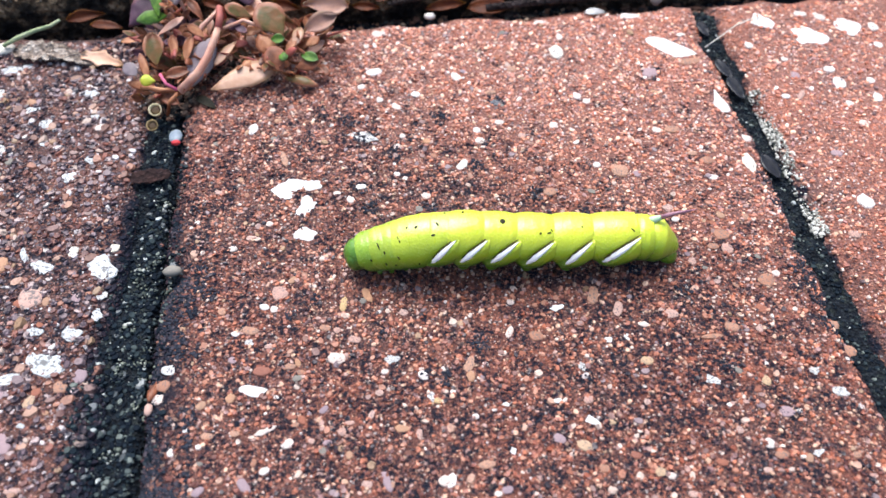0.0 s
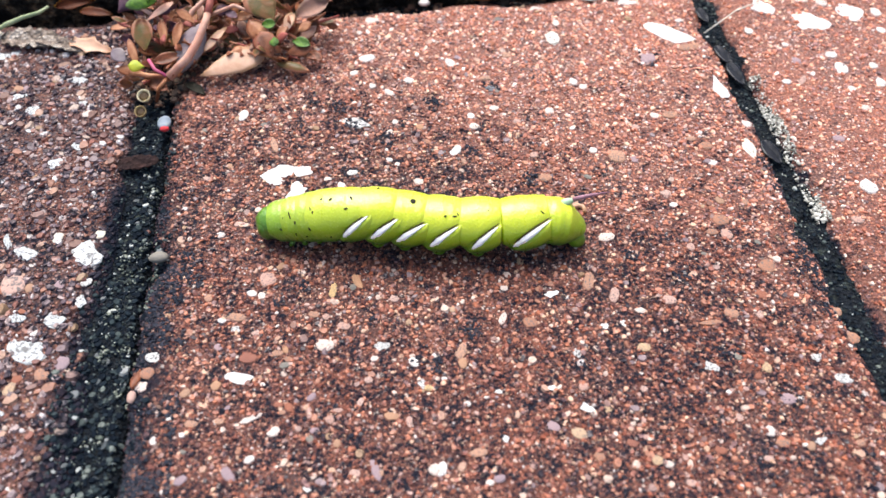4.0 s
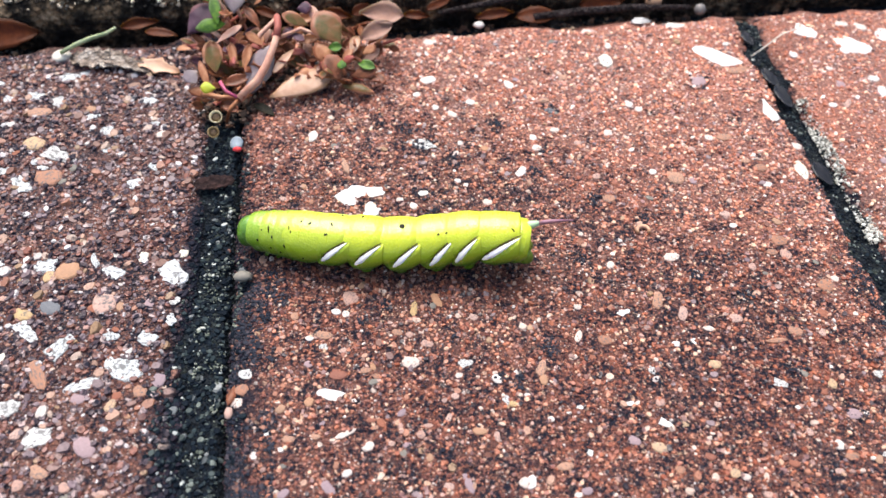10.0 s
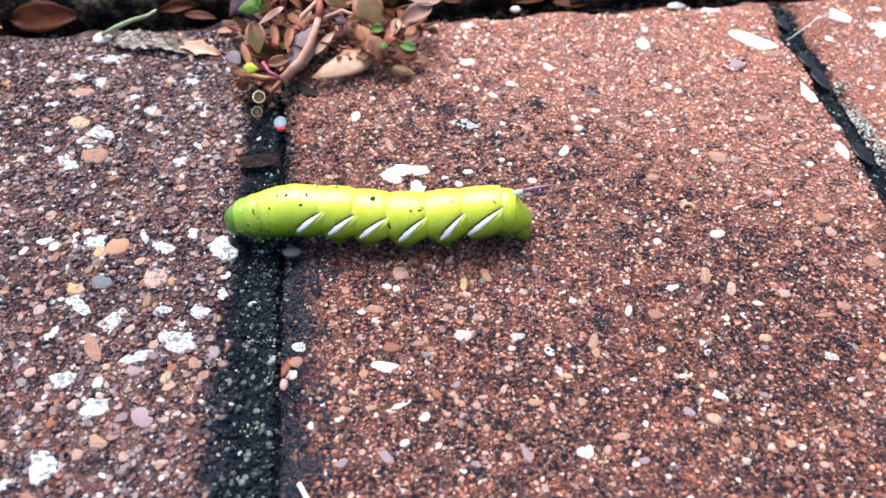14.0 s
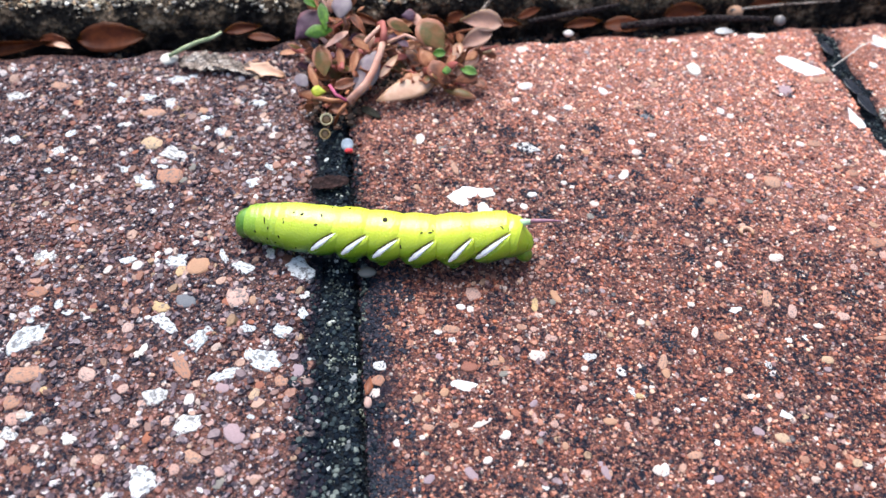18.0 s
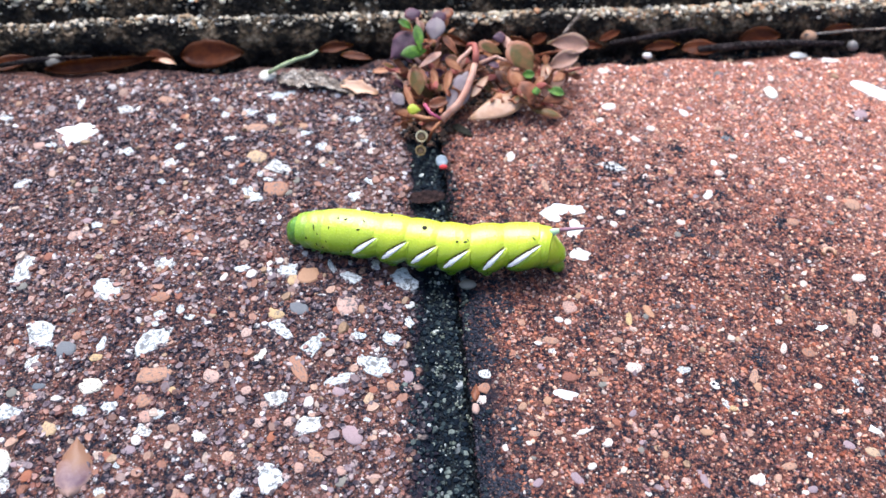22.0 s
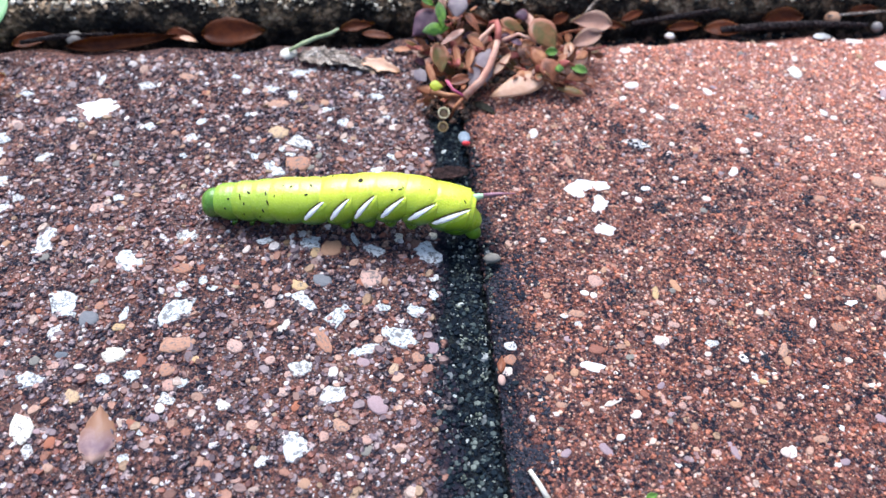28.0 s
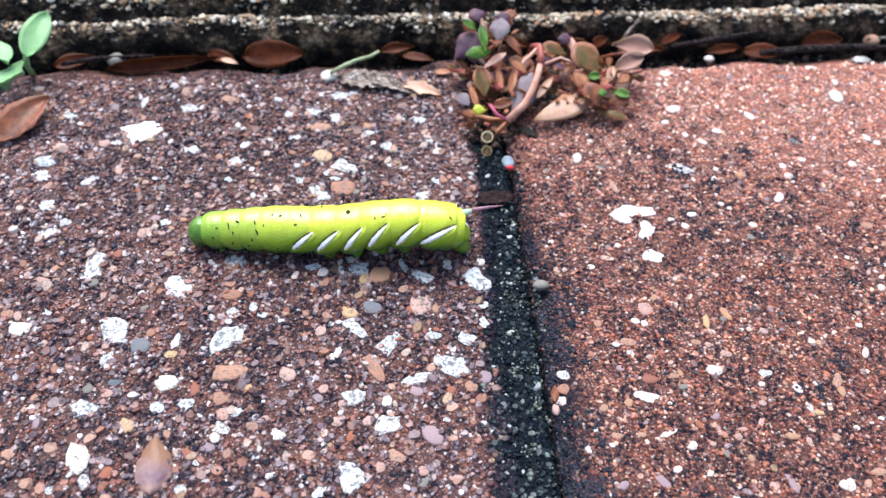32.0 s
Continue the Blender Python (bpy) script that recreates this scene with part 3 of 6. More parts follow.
def joint(name, x0, x1, y0, y1, step, label):
    nx, ny = max(3, int((x1 - x0) / step) + 1), int((y1 - y0) / step) + 1
    xs, ys = np.linspace(x0, x1, nx), np.linspace(y0, y1, ny)
    verts = [(x * CM, y * CM, bed_height(x, y) * CM) for y in ys for x in xs]
    faces = [(j * nx + i, j * nx + i + 1, (j + 1) * nx + i + 1, (j + 1) * nx + i) for j in range(ny - 1) for i in range(nx - 1)]
    return thing(name, mesh_of(name, verts, faces, JOINT), label, "paving joint", kind="structure")


joint_left = joint("joint_left", -3.95, -2.35, -12, 8.6, 0.07, "black mossy grit filling the joint between two bricks")
joint_right = joint("joint_right", 7.5, 8.75, -12, 8.6, 0.09, "black grit filling the narrow joint between two bricks")
joint_far = joint("joint_far", -14.8, -13.4, -12, 8.6, 0.12, "black grit filling the joint beside the brick")
gutter = joint("gutter", -26, 20, 8.0, 9.4, 0.11, "dark damp grit in the gutter along the kerb")

# ---- kerb ----
PROFILE = [(8.72, -0.6), (8.74, -0.2), (8.72, 0.1), (8.76, 0.36), (8.84, 0.52), (8.93, 0.62), (9.05, 0.66), (9.15, 0.60), (9.22, 0.50), (9.28, 0.52), (9.34, 0.66),
           (9.42, 0.86), (9.54, 1.0), (9.7, 1.08), (9.9, 1.12), (10.2, 1.16), (10.6, 1.18), (11.2, 1.2), (12.2, 1.2), (14, 1.2), (17, 1.2), (18.5, 1.1), (18.7, -0.6)]


def kerb_point(x, k):
    y, z = PROFILE[k]
    live = 1.0 if y < 14 else 0.3
    y += 0.10 * fbm(x, z * 3 + k, 0.7, 41, 4) * live
    z += (0.10 * fbm(x, y, 0.6, 44, 3) + 0.05 * fbm(x, y, 4.0, 47, 3)) * live * (0 if k == 0 else 1)
    return y, z


def kerb():
    xs = list(np.arange(-60, -18, 3.0)) + list(np.arange(-18, 14, 0.12)) + list(np.arange(14, 60, 3.0))
    verts, faces, n = [], [], len(PROFILE)
    for x in xs:
        for k in range(n):
            y, z = kerb_point(x, k)
            verts.append((x * CM, y * CM, z * CM))
    for i in range(len(xs) - 1):
        for k in range(n - 1):
            a = i * n + k
            faces.append((a, a + n, a + n + 1, a + 1))
    return thing("kerb", mesh_of("kerb", verts, faces, KERB), "weathered grey-brown concrete kerb with worn rounded nose and black algae", "kerb", kind="structure")


kerb_stone = kerb()


def kerb_top(x, y):
    for k in range(3, len(PROFILE) - 2):
        if PROFILE[k][0] <= y <= PROFILE[k + 1][0]:
            w = (y - PROFILE[k][0]) / (PROFILE[k + 1][0] - PROFILE[k][0])
            return kerb_point(x, k)[1] * (1 - w) + kerb_point(x, k + 1)[1] * w
    return 0.3

# ---- caterpillar ----
STRIPE_LOW, STRIPE_TOP = (-0.34, 88), (0.84, 41)     # place along a ring and degrees round it of a white stripe's two ends


def lobe(u, f):
    """How far a striped ring swells under its oblique stripe and sinks above it."""
    w = (u - STRIPE_LOW[0]) / (STRIPE_TOP[0] - STRIPE_LOW[0])
    line = STRIPE_LOW[1] + (STRIPE_TOP[1] - STRIPE_LOW[1]) * w
    fade = max(0.0, min(1.0, (w + 0.35) / 0.3)) * max(0.0, min(1.0, (1.35 - w) / 0.3))
    d = f - line
    return fade * (0.055 * math.exp(-d / 34) * min(1.0, d / 5 + 0.2) if d > 0 else -0.040 * math.exp(d / 9))


def barrel(length, r_front, r_mid, r_back, rings=34, sides=52, fold=0.0, lobes=0.0, seed=0):
    """A body ring: x from front to back, bulging, with fine folds; both ends turn in. lobes: how strongly the flanks swell below the stripes."""
    verts, faces = [], []
    for i in range(rings + 1):
        u = -1 + 2 * i / rings
        drop = (r_mid - (r_front if u < 0 else r_back)) * abs(u) ** 2.2
        x = 0.5 * length * u
        for k in range(sides):
            a = 6.28318 * k / sides
            low = max(0.0, -math.cos(a) + 0.25)
            r = (r_mid - drop * (0.62 + (1.6 + 1.3 * lobes) * low)) * (1 + fold * math.cos(u * 13.0 + 1.2 * noise.noise((u * 2, a, seed))))
            r += 0.007 * noise.noise((u * 2.5, 1.6 * math.cos(a) + seed, 1.6 * math.sin(a)))
            f = math.degrees(min(a, 6.28318 - a))
            r += lobes * lobe(u, f) * (1.0 if a > math.pi else max(0.0, min(1.0, (f - 66) / 16))) - 0.010 * math.exp(-((f - 126) / 7.0) ** 2)
            if i in (0, rings):
                r *= 0.72
            flat = 1.0 - 0.10 * min(1.0, 1.6 * max(0.0, low - 0.1))
            verts.append((x * CM, r * math.sin(a) * CM, r * flat * math.cos(a) * CM))
    for i in range(rings):
        for k in range(sides):
            k2 = (k + 1) % sides
            a, b = i * sides, (i + 1) * sides
            faces.append((a + k, b + k, b + k2, a + k2))
    faces.append(tuple(k for k in range(sides)))
    faces.append(tuple(rings * sides + k for k in range(sides - 1, -1, -1)))
    return verts, faces


def rear_wedge(rings=30, sides=40):
    """The sloping rear end, whose tip is the origin: x runs backwards. The back slopes down to the tip, the underside stays level."""
    verts, faces = [], []
    for i in range(rings + 1):
        x = -0.95 + 0.95 * (i / rings) ** 0.85
        slope = max(0.0, min(1.0, (x + 0.42) / 0.42))
        lead = max(0.0, (-0.55 - x) / 0.40)
        end = math.sqrt(max(0.03, 1 - max(0.0, (x + 0.07) / 0.07) ** 2))
        top = (0.385 - 0.355 * slope - 0.14 * lead) * end
        low = (0.365 - 0.145 * slope ** 1.5 - 0.10 * lead) * end
        wide = (0.38 - 0.25 * slope ** 1.05 - 0.12 * lead) * end
        shut = 0.8 if i == 0 else 1.0
        for k in range(sides):
            a = 6.28318 * k / sides
            ridge = shut * (1 + 0.04 * math.cos(3 * a) * slope + 0.010 * math.cos(x * 40) * min(1.0, 3 * slope))
            verts.append((x * CM, wide * ridge * math.sin(a) * CM, (top if math.cos(a) > 0 else low) * ridge * math.cos(a) * CM))
    for i in range(rings):
        for k in range(sides):
            k2 = (k + 1) % sides
            a, b = i * sides, (i + 1) * sides
            faces.append((a + k, b + k, b + k2, a + k2))
    faces.append(tuple(range(sides)))
    faces.append(tuple(rings * sides + k for k in range(sides - 1, -1, -1)))
    return verts, faces


def ring_radius(u, shape):
    length, rf, rm, rb = shape
    return rm - (rm - (rf if u < 0 else rb)) * abs(u) ** 2.4


def stripe(shape, side, u0, u1, f0, f1, width, lift, shift=0.0, ridge=1.0):
    """An oblique band that lies on a body ring, pointed at both ends. side -1: towards the path's near side."""
    verts, faces, n = [], [], 30
    for i in range(n + 1):
        w = i / n
        u, f = u0 + (u1 - u0) * w, f0 + (f1 - f0) * w ** 0.85
        half = 0.5 * width * (math.sin(math.pi * w ** 0.62) ** 0.85 + 0.03) * (1 + 0.22 * noise.noise((9 * w, 31 * shape[2], side)) + 0.14 * noise.noise((31 * w, 17 * shape[2], side)))
        r = ring_radius(u, shape) + lift
        for s, rise in ((-1, -0.004), (0, 0.014), (0.9, 0.036), (1.12, -0.006)):
            ff = radians(f + shift + s * math.degrees(half / r) * 0.85)
            uu = u + s * half * 0.5 / (0.5 * shape[0])
            rr = r + rise * min(1.0, half / 0.04) * ridge
            verts.append((0.5 * shape[0] * uu * CM, side * rr * math.sin(ff) * CM, rr * math.cos(ff) * CM))
    for i in range(n):
        for s in range(3):
            a = i * 4 + s
            q = (a, a + 4, a + 5, a + 1)
            faces.append(q if side < 0 else q[::-1])
    return verts, faces


def blob(rx, ry, rz, bend=0.0, rings=10, sides=14):
    verts, faces = [(0, 0, rz * CM)], []
    for i in range(1, rings):
        p = math.pi * i / rings
        for k in range(sides):
            a = 6.28318 * k / sides
            x, y, z = rx * math.sin(p) * math.cos(a), ry * math.sin(p) * math.sin(a), rz * math.cos(p)
            verts.append(((x + bend * z * z) * CM, y * CM, z * CM))
    verts.append((0, 0, -rz * CM))
    for k in range(sides):
        k2 = (k + 1) % sides
        faces.append((0, 1 + k, 1 + k2))
        for i in range(rings - 2):
            a, b = 1 + i * sides, 1 + (i + 1) * sides
            faces.append((a + k, b + k, b + k2, a + k2))
        last = 1 + (rings - 2) * sides
        faces.append((last + k, len(verts) - 1, last + k2))
    return verts, faces


def tube(points, radii, sides=8):
    """A tapered stem along points, in cm."""
    pts = [Vector(p) for p in points]
    verts, faces = [], []
    for i, p in enumerate(pts):
        d = (pts[min(i + 1, len(pts) - 1)] - pts[max(i - 1, 0)]).normalized()
        a = d.cross(Vector((0.1, 0.2, 1))).normalized()
        b = d.cross(a)
        for k in range(sides):
            t = 6.28318 * k / sides
            verts.append(tuple((p + (a * math.cos(t) + b * math.sin(t)) * radii[i]) * CM))
    for i in range(len(pts) - 1):
        for k in range(sides):
            k2 = (k + 1) % sides
            faces.append((i * sides + k, i * sides + k2, (i + 1) * sides + k2, (i + 1) * sides + k))
    faces.append(tuple(range(sides - 1, -1, -1)))
    faces.append(tuple((len(pts) - 1) * sides + k for k in range(sides)))
    return verts, faces


caterpillar = thing("caterpillar", None, "bright yellow-green hawkmoth caterpillar with white oblique stripes and purple tail horn", "caterpillar")
# length, front, middle and back radius of each ring
SHAPES = {
    "prothorax": (0.48, 0.275, 0.352, 0.312), "mesothorax": (0.50, 0.308, 0.384, 0.335), "metathorax": (0.54, 0.335, 0.412, 0.360),
    "fore_ring": (0.72, 0.366, 0.437, 0.385), "abdomen_ring": (0.70, 0.378, 0.458, 0.388), "tail_ring": (0.78, 0.378, 0.445, 0.39), "horn_ring": (0.36, 0.380, 0.388, 0.305),
}
rings_of_body = []


def body_ring(name, kind, material, fold, lobes=0.0):
    sh = SHAPES[kind]
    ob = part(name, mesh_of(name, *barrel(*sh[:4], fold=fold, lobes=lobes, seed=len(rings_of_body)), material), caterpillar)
    rings_of_body.append(ob)
    return ob, sh


# head: rounded, with paler cheek plates and small dark jaws
head = part("head", mesh_of("head", *blob(0.27, 0.265, 0.285), SKIN_HEAD), caterpillar, "dark green rounded head")
rings_of_body.append(head)
for s in (-1, 1):
    part("cheek", mesh_of("cheek", *blob(0.13, 0.13, 0.2), SKIN_HEAD), head, at=pose(-0.10 * CM, s * 0.13 * CM, -0.02 * CM))
    part("jaw", mesh_of("jaw", *blob(0.05, 0.05, 0.07), SPECK), head, at=pose(-0.20 * CM, s * 0.06 * CM, -0.18 * CM))

for name in ("prothorax", "mesothorax", "metathorax"):
    ob, sh = body_ring(name, name, SKIN_NECK if name == "prothorax" else SKIN_FRONT, 0.005)
    for s in (-1, 1):
        part("true_leg", mesh_of("true_leg", *tube([(0, s * 0.16, -0.30), (-0.03, s * 0.19, -0.38), (-0.08, s * 0.15, -0.44)], [0.06, 0.045, 0.015]), SKIN_LEG), ob)

for n in range(7):
    tail = n == 6
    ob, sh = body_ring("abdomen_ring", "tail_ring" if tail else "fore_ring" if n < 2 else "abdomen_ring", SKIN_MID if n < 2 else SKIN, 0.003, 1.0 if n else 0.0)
    if n:
        (u0, f0), (u1, f1) = STRIPE_LOW, STRIPE_TOP
        if tail:
            u0, u1, f1 = -0.58, 1.0, 36
        for s in (-1, 1):
            part("white_stripe", mesh_of("white_stripe", *stripe(sh, s, u0, u1, f0, f1 if s < 0 else 66, 0.082, 0.034 if s < 0 else 0.004, 0.0, 0.9 if s < 0 else 0.2), WHITE_STRIPE), ob, "white oblique stripe")
            # the dark strip above a stripe paints the fold's shadow
            part("shadow_edge", mesh_of("shadow_edge", *stripe(sh, s, u0 + 0.03, u1 + 0.05, f0 - 2, f1 - 2 if s < 0 else 64, 0.055, 0.012 if s < 0 else 0.002, -5.0, 0.15), DARK_STRIPE), ob)
    for s in (-1, 1):
        part("spiracle", mesh_of("spiracle", *blob(0.018, 0.012, 0.03), DARK_STRIPE), ob, at=pose(-0.02 * CM, s * 0.445 * CM, -0.15 * CM))
        if 2 <= n <= 5:
            part("proleg", mesh_of("proleg", *blob(0.12, 0.10, 0.17), SKIN_LEG), ob, at=pose(0, s * 0.20 * CM, -0.36 * CM))

ob, sh = body_ring("horn_ring", "horn_ring", SKIN, 0.004)
part("horn_base", mesh_of("horn_base", *tube([(0.10, 0.10, 0.27), (0.20, 0.12, 0.335), (0.31, 0.13, 0.385)], [0.085, 0.058, 0.034]), HORN_BASE), ob, "pale blue-green horn base")
part("horn", mesh_of("horn", *tube([(0.28, 0.125, 0.376), (0.40, 0.14, 0.418), (0.56, 0.16, 0.458), (0.82, 0.19, 0.505)], [0.042, 0.036, 0.027, 0.007]), HORN), ob, "thin purple tail horn")

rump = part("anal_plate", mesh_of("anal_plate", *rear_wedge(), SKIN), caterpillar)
rings_of_body.append(rump)
for s in (-1, 1):
    part("clasper", mesh_of("clasper", *blob(0.15, 0.12, 0.20, 0.35), SKIN_LEG), rump, "green gripping rear leg", at=pose(-0.11 * CM, s * 0.12 * CM, -0.20 * CM, 0, -36, 0))

# crumbs of dirt that stick to the back: ring, place along it, degrees round it, size
for n, (ring, u, f, a, b) in enumerate([
    (7, 0.10, 0, 0.105, 0.075), (8, 0.62, 22, 0.085, 0.028), (8, 0.74, 16, 0.028, 0.07), (8, 0.22, 24, 0.04, 0.035), (8, -0.72, 58, 0.032, 0.15), (7, 0.70, 68, 0.028, 0.10),
    (5, -0.15, 28, 0.07, 0.035), (5, 0.05, 4, 0.028, 0.09), (4, 0.3, 6, 0.06, 0.03), (4, -0.1, 4, 0.035, 0.03), (4, -0.5, 30, 0.026, 0.05), (3, 0.2, 22, 0.026, 0.10),
    (3, 0.35, 46, 0.028, 0.09), (3, 0.0, 66, 0.022, 0.07), (2, 0.4, 18, 0.026, 0.08), (2, 0.1, 48, 0.03, 0.06), (2, -0.2, 30, 0.022, 0.10), (1, 0.3, 34, 0.035, 0.03),
    (1, 0.0, 62, 0.022, 0.05), (3, -0.3, 84, 0.03, 0.03), (4, 0.1, 90, 0.028, 0.04), (6, 0.3, 96, 0.04, 0.04), (9, 0.4, 10, 0.022, 0.03), (10, 0.66, 20, 0.020, 0.09),
    (6, -0.2, -25, 0.05, 0.025), (5, 0.4, -30, 0.045, 0.02), (2, 0.0, 78, 0.02, 0.06), (3, 0.5, 8, 0.025, 0.03),
]):
    owner = rings_of_body[ring]
    shp = list(SHAPES.values())[min(ring - 1, 2)] if ring < 4 else SHAPES["tail_ring" if ring == 10 else "fore_ring" if ring < 6 else "abdomen_ring"]
    r, q = ring_radius(u, shp) + 0.002, radians(f)
    at = Matrix.Translation((0.5 * shp[0] * u * CM, -r * math.sin(q) * CM, r * math.cos(q) * CM)) @ pose(0, 0, 0, f, 0, 15 * (n % 5))
    part("dirt_crumb", mesh_of("dirt_crumb", *blob(a * (0.44 + 0.06 * (n % 5)), b * (0.66 - 0.06 * (n % 4)), 0.014, rings=5, sides=8), SPECK), owner, at=at)


# ---- leaves, stems and litter ----
def leaf(length, width, thick=0.03, cup=0.15, bend=0.1, tip=0.5, ragged=0.0, seed=0, nx=12, ny=6, point=0.62):
    """A leaf blade with thickness: x from stalk to tip, cupped across and bent along."""
    rng = random.Random(seed)
    top = []
    for i in range(nx + 1):
        w = i / nx
        half = 0.5 * width * max(0.05, math.sin(math.pi * w ** (0.55 + 0.45 * tip)) ** point)
        half *= 1 + ragged * rng.uniform(-1, 1)
        for j in range(ny + 1):
            v = -1 + 2 * j / ny
            x, y = length * (w - 0.5), half * v
            z = cup * width * v * v - bend * length * (2 * w - 1) ** 2 + 0.02 * width * rng.uniform(-1, 1)
            top.append((x, y, z))
    m = ny + 1
    verts = [(x * CM, y * CM, z * CM) for x, y, z in top]
    body = [thick * (1 - 0.75 * abs(-1 + 2 * (k % m) / ny) ** 2) for k in range(len(top))]
    verts += [(x * CM, y * CM, (z - h) * CM) for (x, y, z), h in zip(top, body)]
    n = len(top)
    faces = []
    for i in range(nx):
        for j in range(ny):
            a = i * m + j
            faces.append((a, a + m, a + m + 1, a + 1))
            faces.append((n + a, n + a + 1, n + a + m + 1, n + a + m))
        a, b = i * m, i * m + ny
        faces.append((a, n + a, n + a + m, a + m))
        faces.append((b, b + m, n + b + m, n + b))
    for j in range(ny):
        a, b = j, nx * m + j
        faces.append((a, a + 1, n + a + 1, n + a))
        faces.append((b, n + b, n + b + 1, b + 1))
    return verts, faces


def place(x, y, z, heading, tilt_x=0, tilt_y=0):
    return pose(x * CM, y * CM, z * CM, tilt_x, tilt_y, heading)


weed = thing("succulent_weed", None, "creeping succulent weed with purple, olive and green oval leaves", "weed", at=place(-2.2, 6.9, 0.0, 0))
LEAVES = [
    (PURPLE, -3.27, 8.11, 1.36, 0.35, 0.32, 19), (LILAC, -2.82, 7.75, 1.21, 0.49, 0.39, 77), (PURPLE, -2.72, 8.03, 1.28, 0.34, 0.26, 29),
    (PURPLE, -3.51, 7.56, 0.93, 0.72, 0.54, 38), (GREEN, -3.29, 7.27, 0.99, 0.52, 0.26, 13), (GREEN, -3.18, 7.51, 1.14, 0.56, 0.20, 97),
    (GREEN, -3.45, 7.90, 1.22, 0.30, 0.16, -33), (PINK, -2.98, 7.18, 0.82, 0.58, 0.16, 28), (OLIVE, -3.26, 6.69, 0.67, 0.60, 0.36, 97),
    (ORANGE, -2.89, 6.70, 0.67, 0.50, 0.16, 96), (ORANGE, -2.62, 6.67, 0.66, 0.48, 0.17, 71), (ORANGE, -2.46, 7.01, 0.80, 0.39, 0.17, -33),
    (LILAC, -2.41, 6.45, 0.52, 0.97, 0.46, 61),
]
LEAVES_B = [
    (OLIVE, -1.65, 7.36, 0.95, 0.52, 0.25, -22), (OLIVE, -1.01, 7.08, 0.93, 0.73, 0.57, -54), (GREEN, -0.90, 6.70, 0.74, 0.24, 0.18, -2),
    (ORANGE, -1.12, 6.65, 0.65, 0.53, 0.34, -54), (BROWN_LEAF, -0.96, 6.30, 0.60, 0.50, 0.38, -65), (GREEN, -0.80, 6.24, 0.70, 0.17, 0.18, -2),
    (GREEN, -0.32, 6.41, 0.50, 0.33, 0.20, -22), (BROWN_LEAF, -0.38, 6.31, 0.41, 0.47, 0.26, 8), (OLIVE, -0.53, 6.05, 0.26, 0.65, 0.19, -22),
    (DUSTY, 0.05, 7.42, 0.94, 0.80, 0.42, -12), (DUSTY, -0.08, 7.10, 0.76, 0.66, 0.34, 18), (LILAC, -3.68, 6.25, 0.58, 0.29, 0.25, -42),
    (PURPLE, -1.46, 7.52, 1.11, 0.27, 0.24, -2),
]
LEAVES_C = [
    (ORANGE, -3.45, 6.37, 0.53, 0.54, 0.15, 107), (YELLOW, -3.36, 6.02, 0.50, 0.26, 0.21, -2), (ORANGE, -3.50, 6.04, 0.36, 0.50, 0.17, -10),
    (PURPLE, -1.62, 7.01, 0.80, 0.27, 0.16, -33), (ORANGE, -1.40, 7.03, 0.71, 0.40, 0.19, 8), (TAN, -0.53, 6.76, 0.70, 0.41, 0.19, 65),
    (ORANGE, -0.67, 6.61, 0.63, 0.34, 0.15, 46), (BROWN_LEAF, -2.17, 6.89, 0.65, 0.31, 0.18, 37), (BROWN_LEAF, -2.82, 6.30, 0.40, 0.49, 0.21, 18),
    (ORANGE, -0.24, 6.67, 0.66, 0.28, 0.18, 27), (BROWN_LEAF, -2.50, 7.53, 0.92, 0.52, 0.18, -54), (PINK, -1.27, 7.45, 0.98, 0.39, 0.18, -65),
    (PURPLE, -1.78, 7.19, 0.78, 0.27, 0.22, -2), (BROWN_LEAF, -3.04, 5.80, 0.22, 0.48, 0.20, -32),
]
rng = random.Random(8)
HEARTS = [(-3.15, 7.25, 0.45), (-2.95, 7.95, 0.7), (-2.75, 6.65, 0.15), (-1.0, 6.75, 0.25), (-0.35, 7.25, 0.35), (-3.2, 6.05, 0.1), (-1.75, 7.2, 0.4), (-2.35, 7.0, 0.35), (-1.35, 6.75, 0.25), (-0.6, 6.55, 0.2)]


def heart_of(x, y):
    return min(HEARTS, key=lambda h: (h[0] - x) ** 2 + (h[1] - y) ** 2)


# the large leaves: each points away from the heart of its tuft
for n, (m, x, y, z, length, width, heading) in enumerate(LEAVES + LEAVES_B + LEAVES_C):
    if length < width:
        length, width, heading = width, length, heading + 90
    h = heart_of(x, y)
    a = radians(heading)
    if (x - h[0]) * math.cos(a) + (y - h[1]) * math.sin(a) + 0.3 * math.sin(a) < 0:
        a += math.pi
    along = Vector((math.cos(a), math.sin(a), 0.45 * math.sin(a) + 0.12))
    lean = frame_of(along, (rng.uniform(-0.25, 0.25), -0.45 + rng.uniform(-0.2, 0.2), 0.9))
    lm = mesh_of("leaf", *leaf(length * 1.12, width * 1.12, 0.035, rng.uniform(-0.16, 0.20), rng.uniform(0.02, 0.10), rng.uniform(1.3, 2.1), 0.03, n, point=0.7), m)
    part("leaf", lm, weed, at=Matrix.Translation(((x + 2.2) * CM, (y - 6.9) * CM, z * CM)) @ lean)
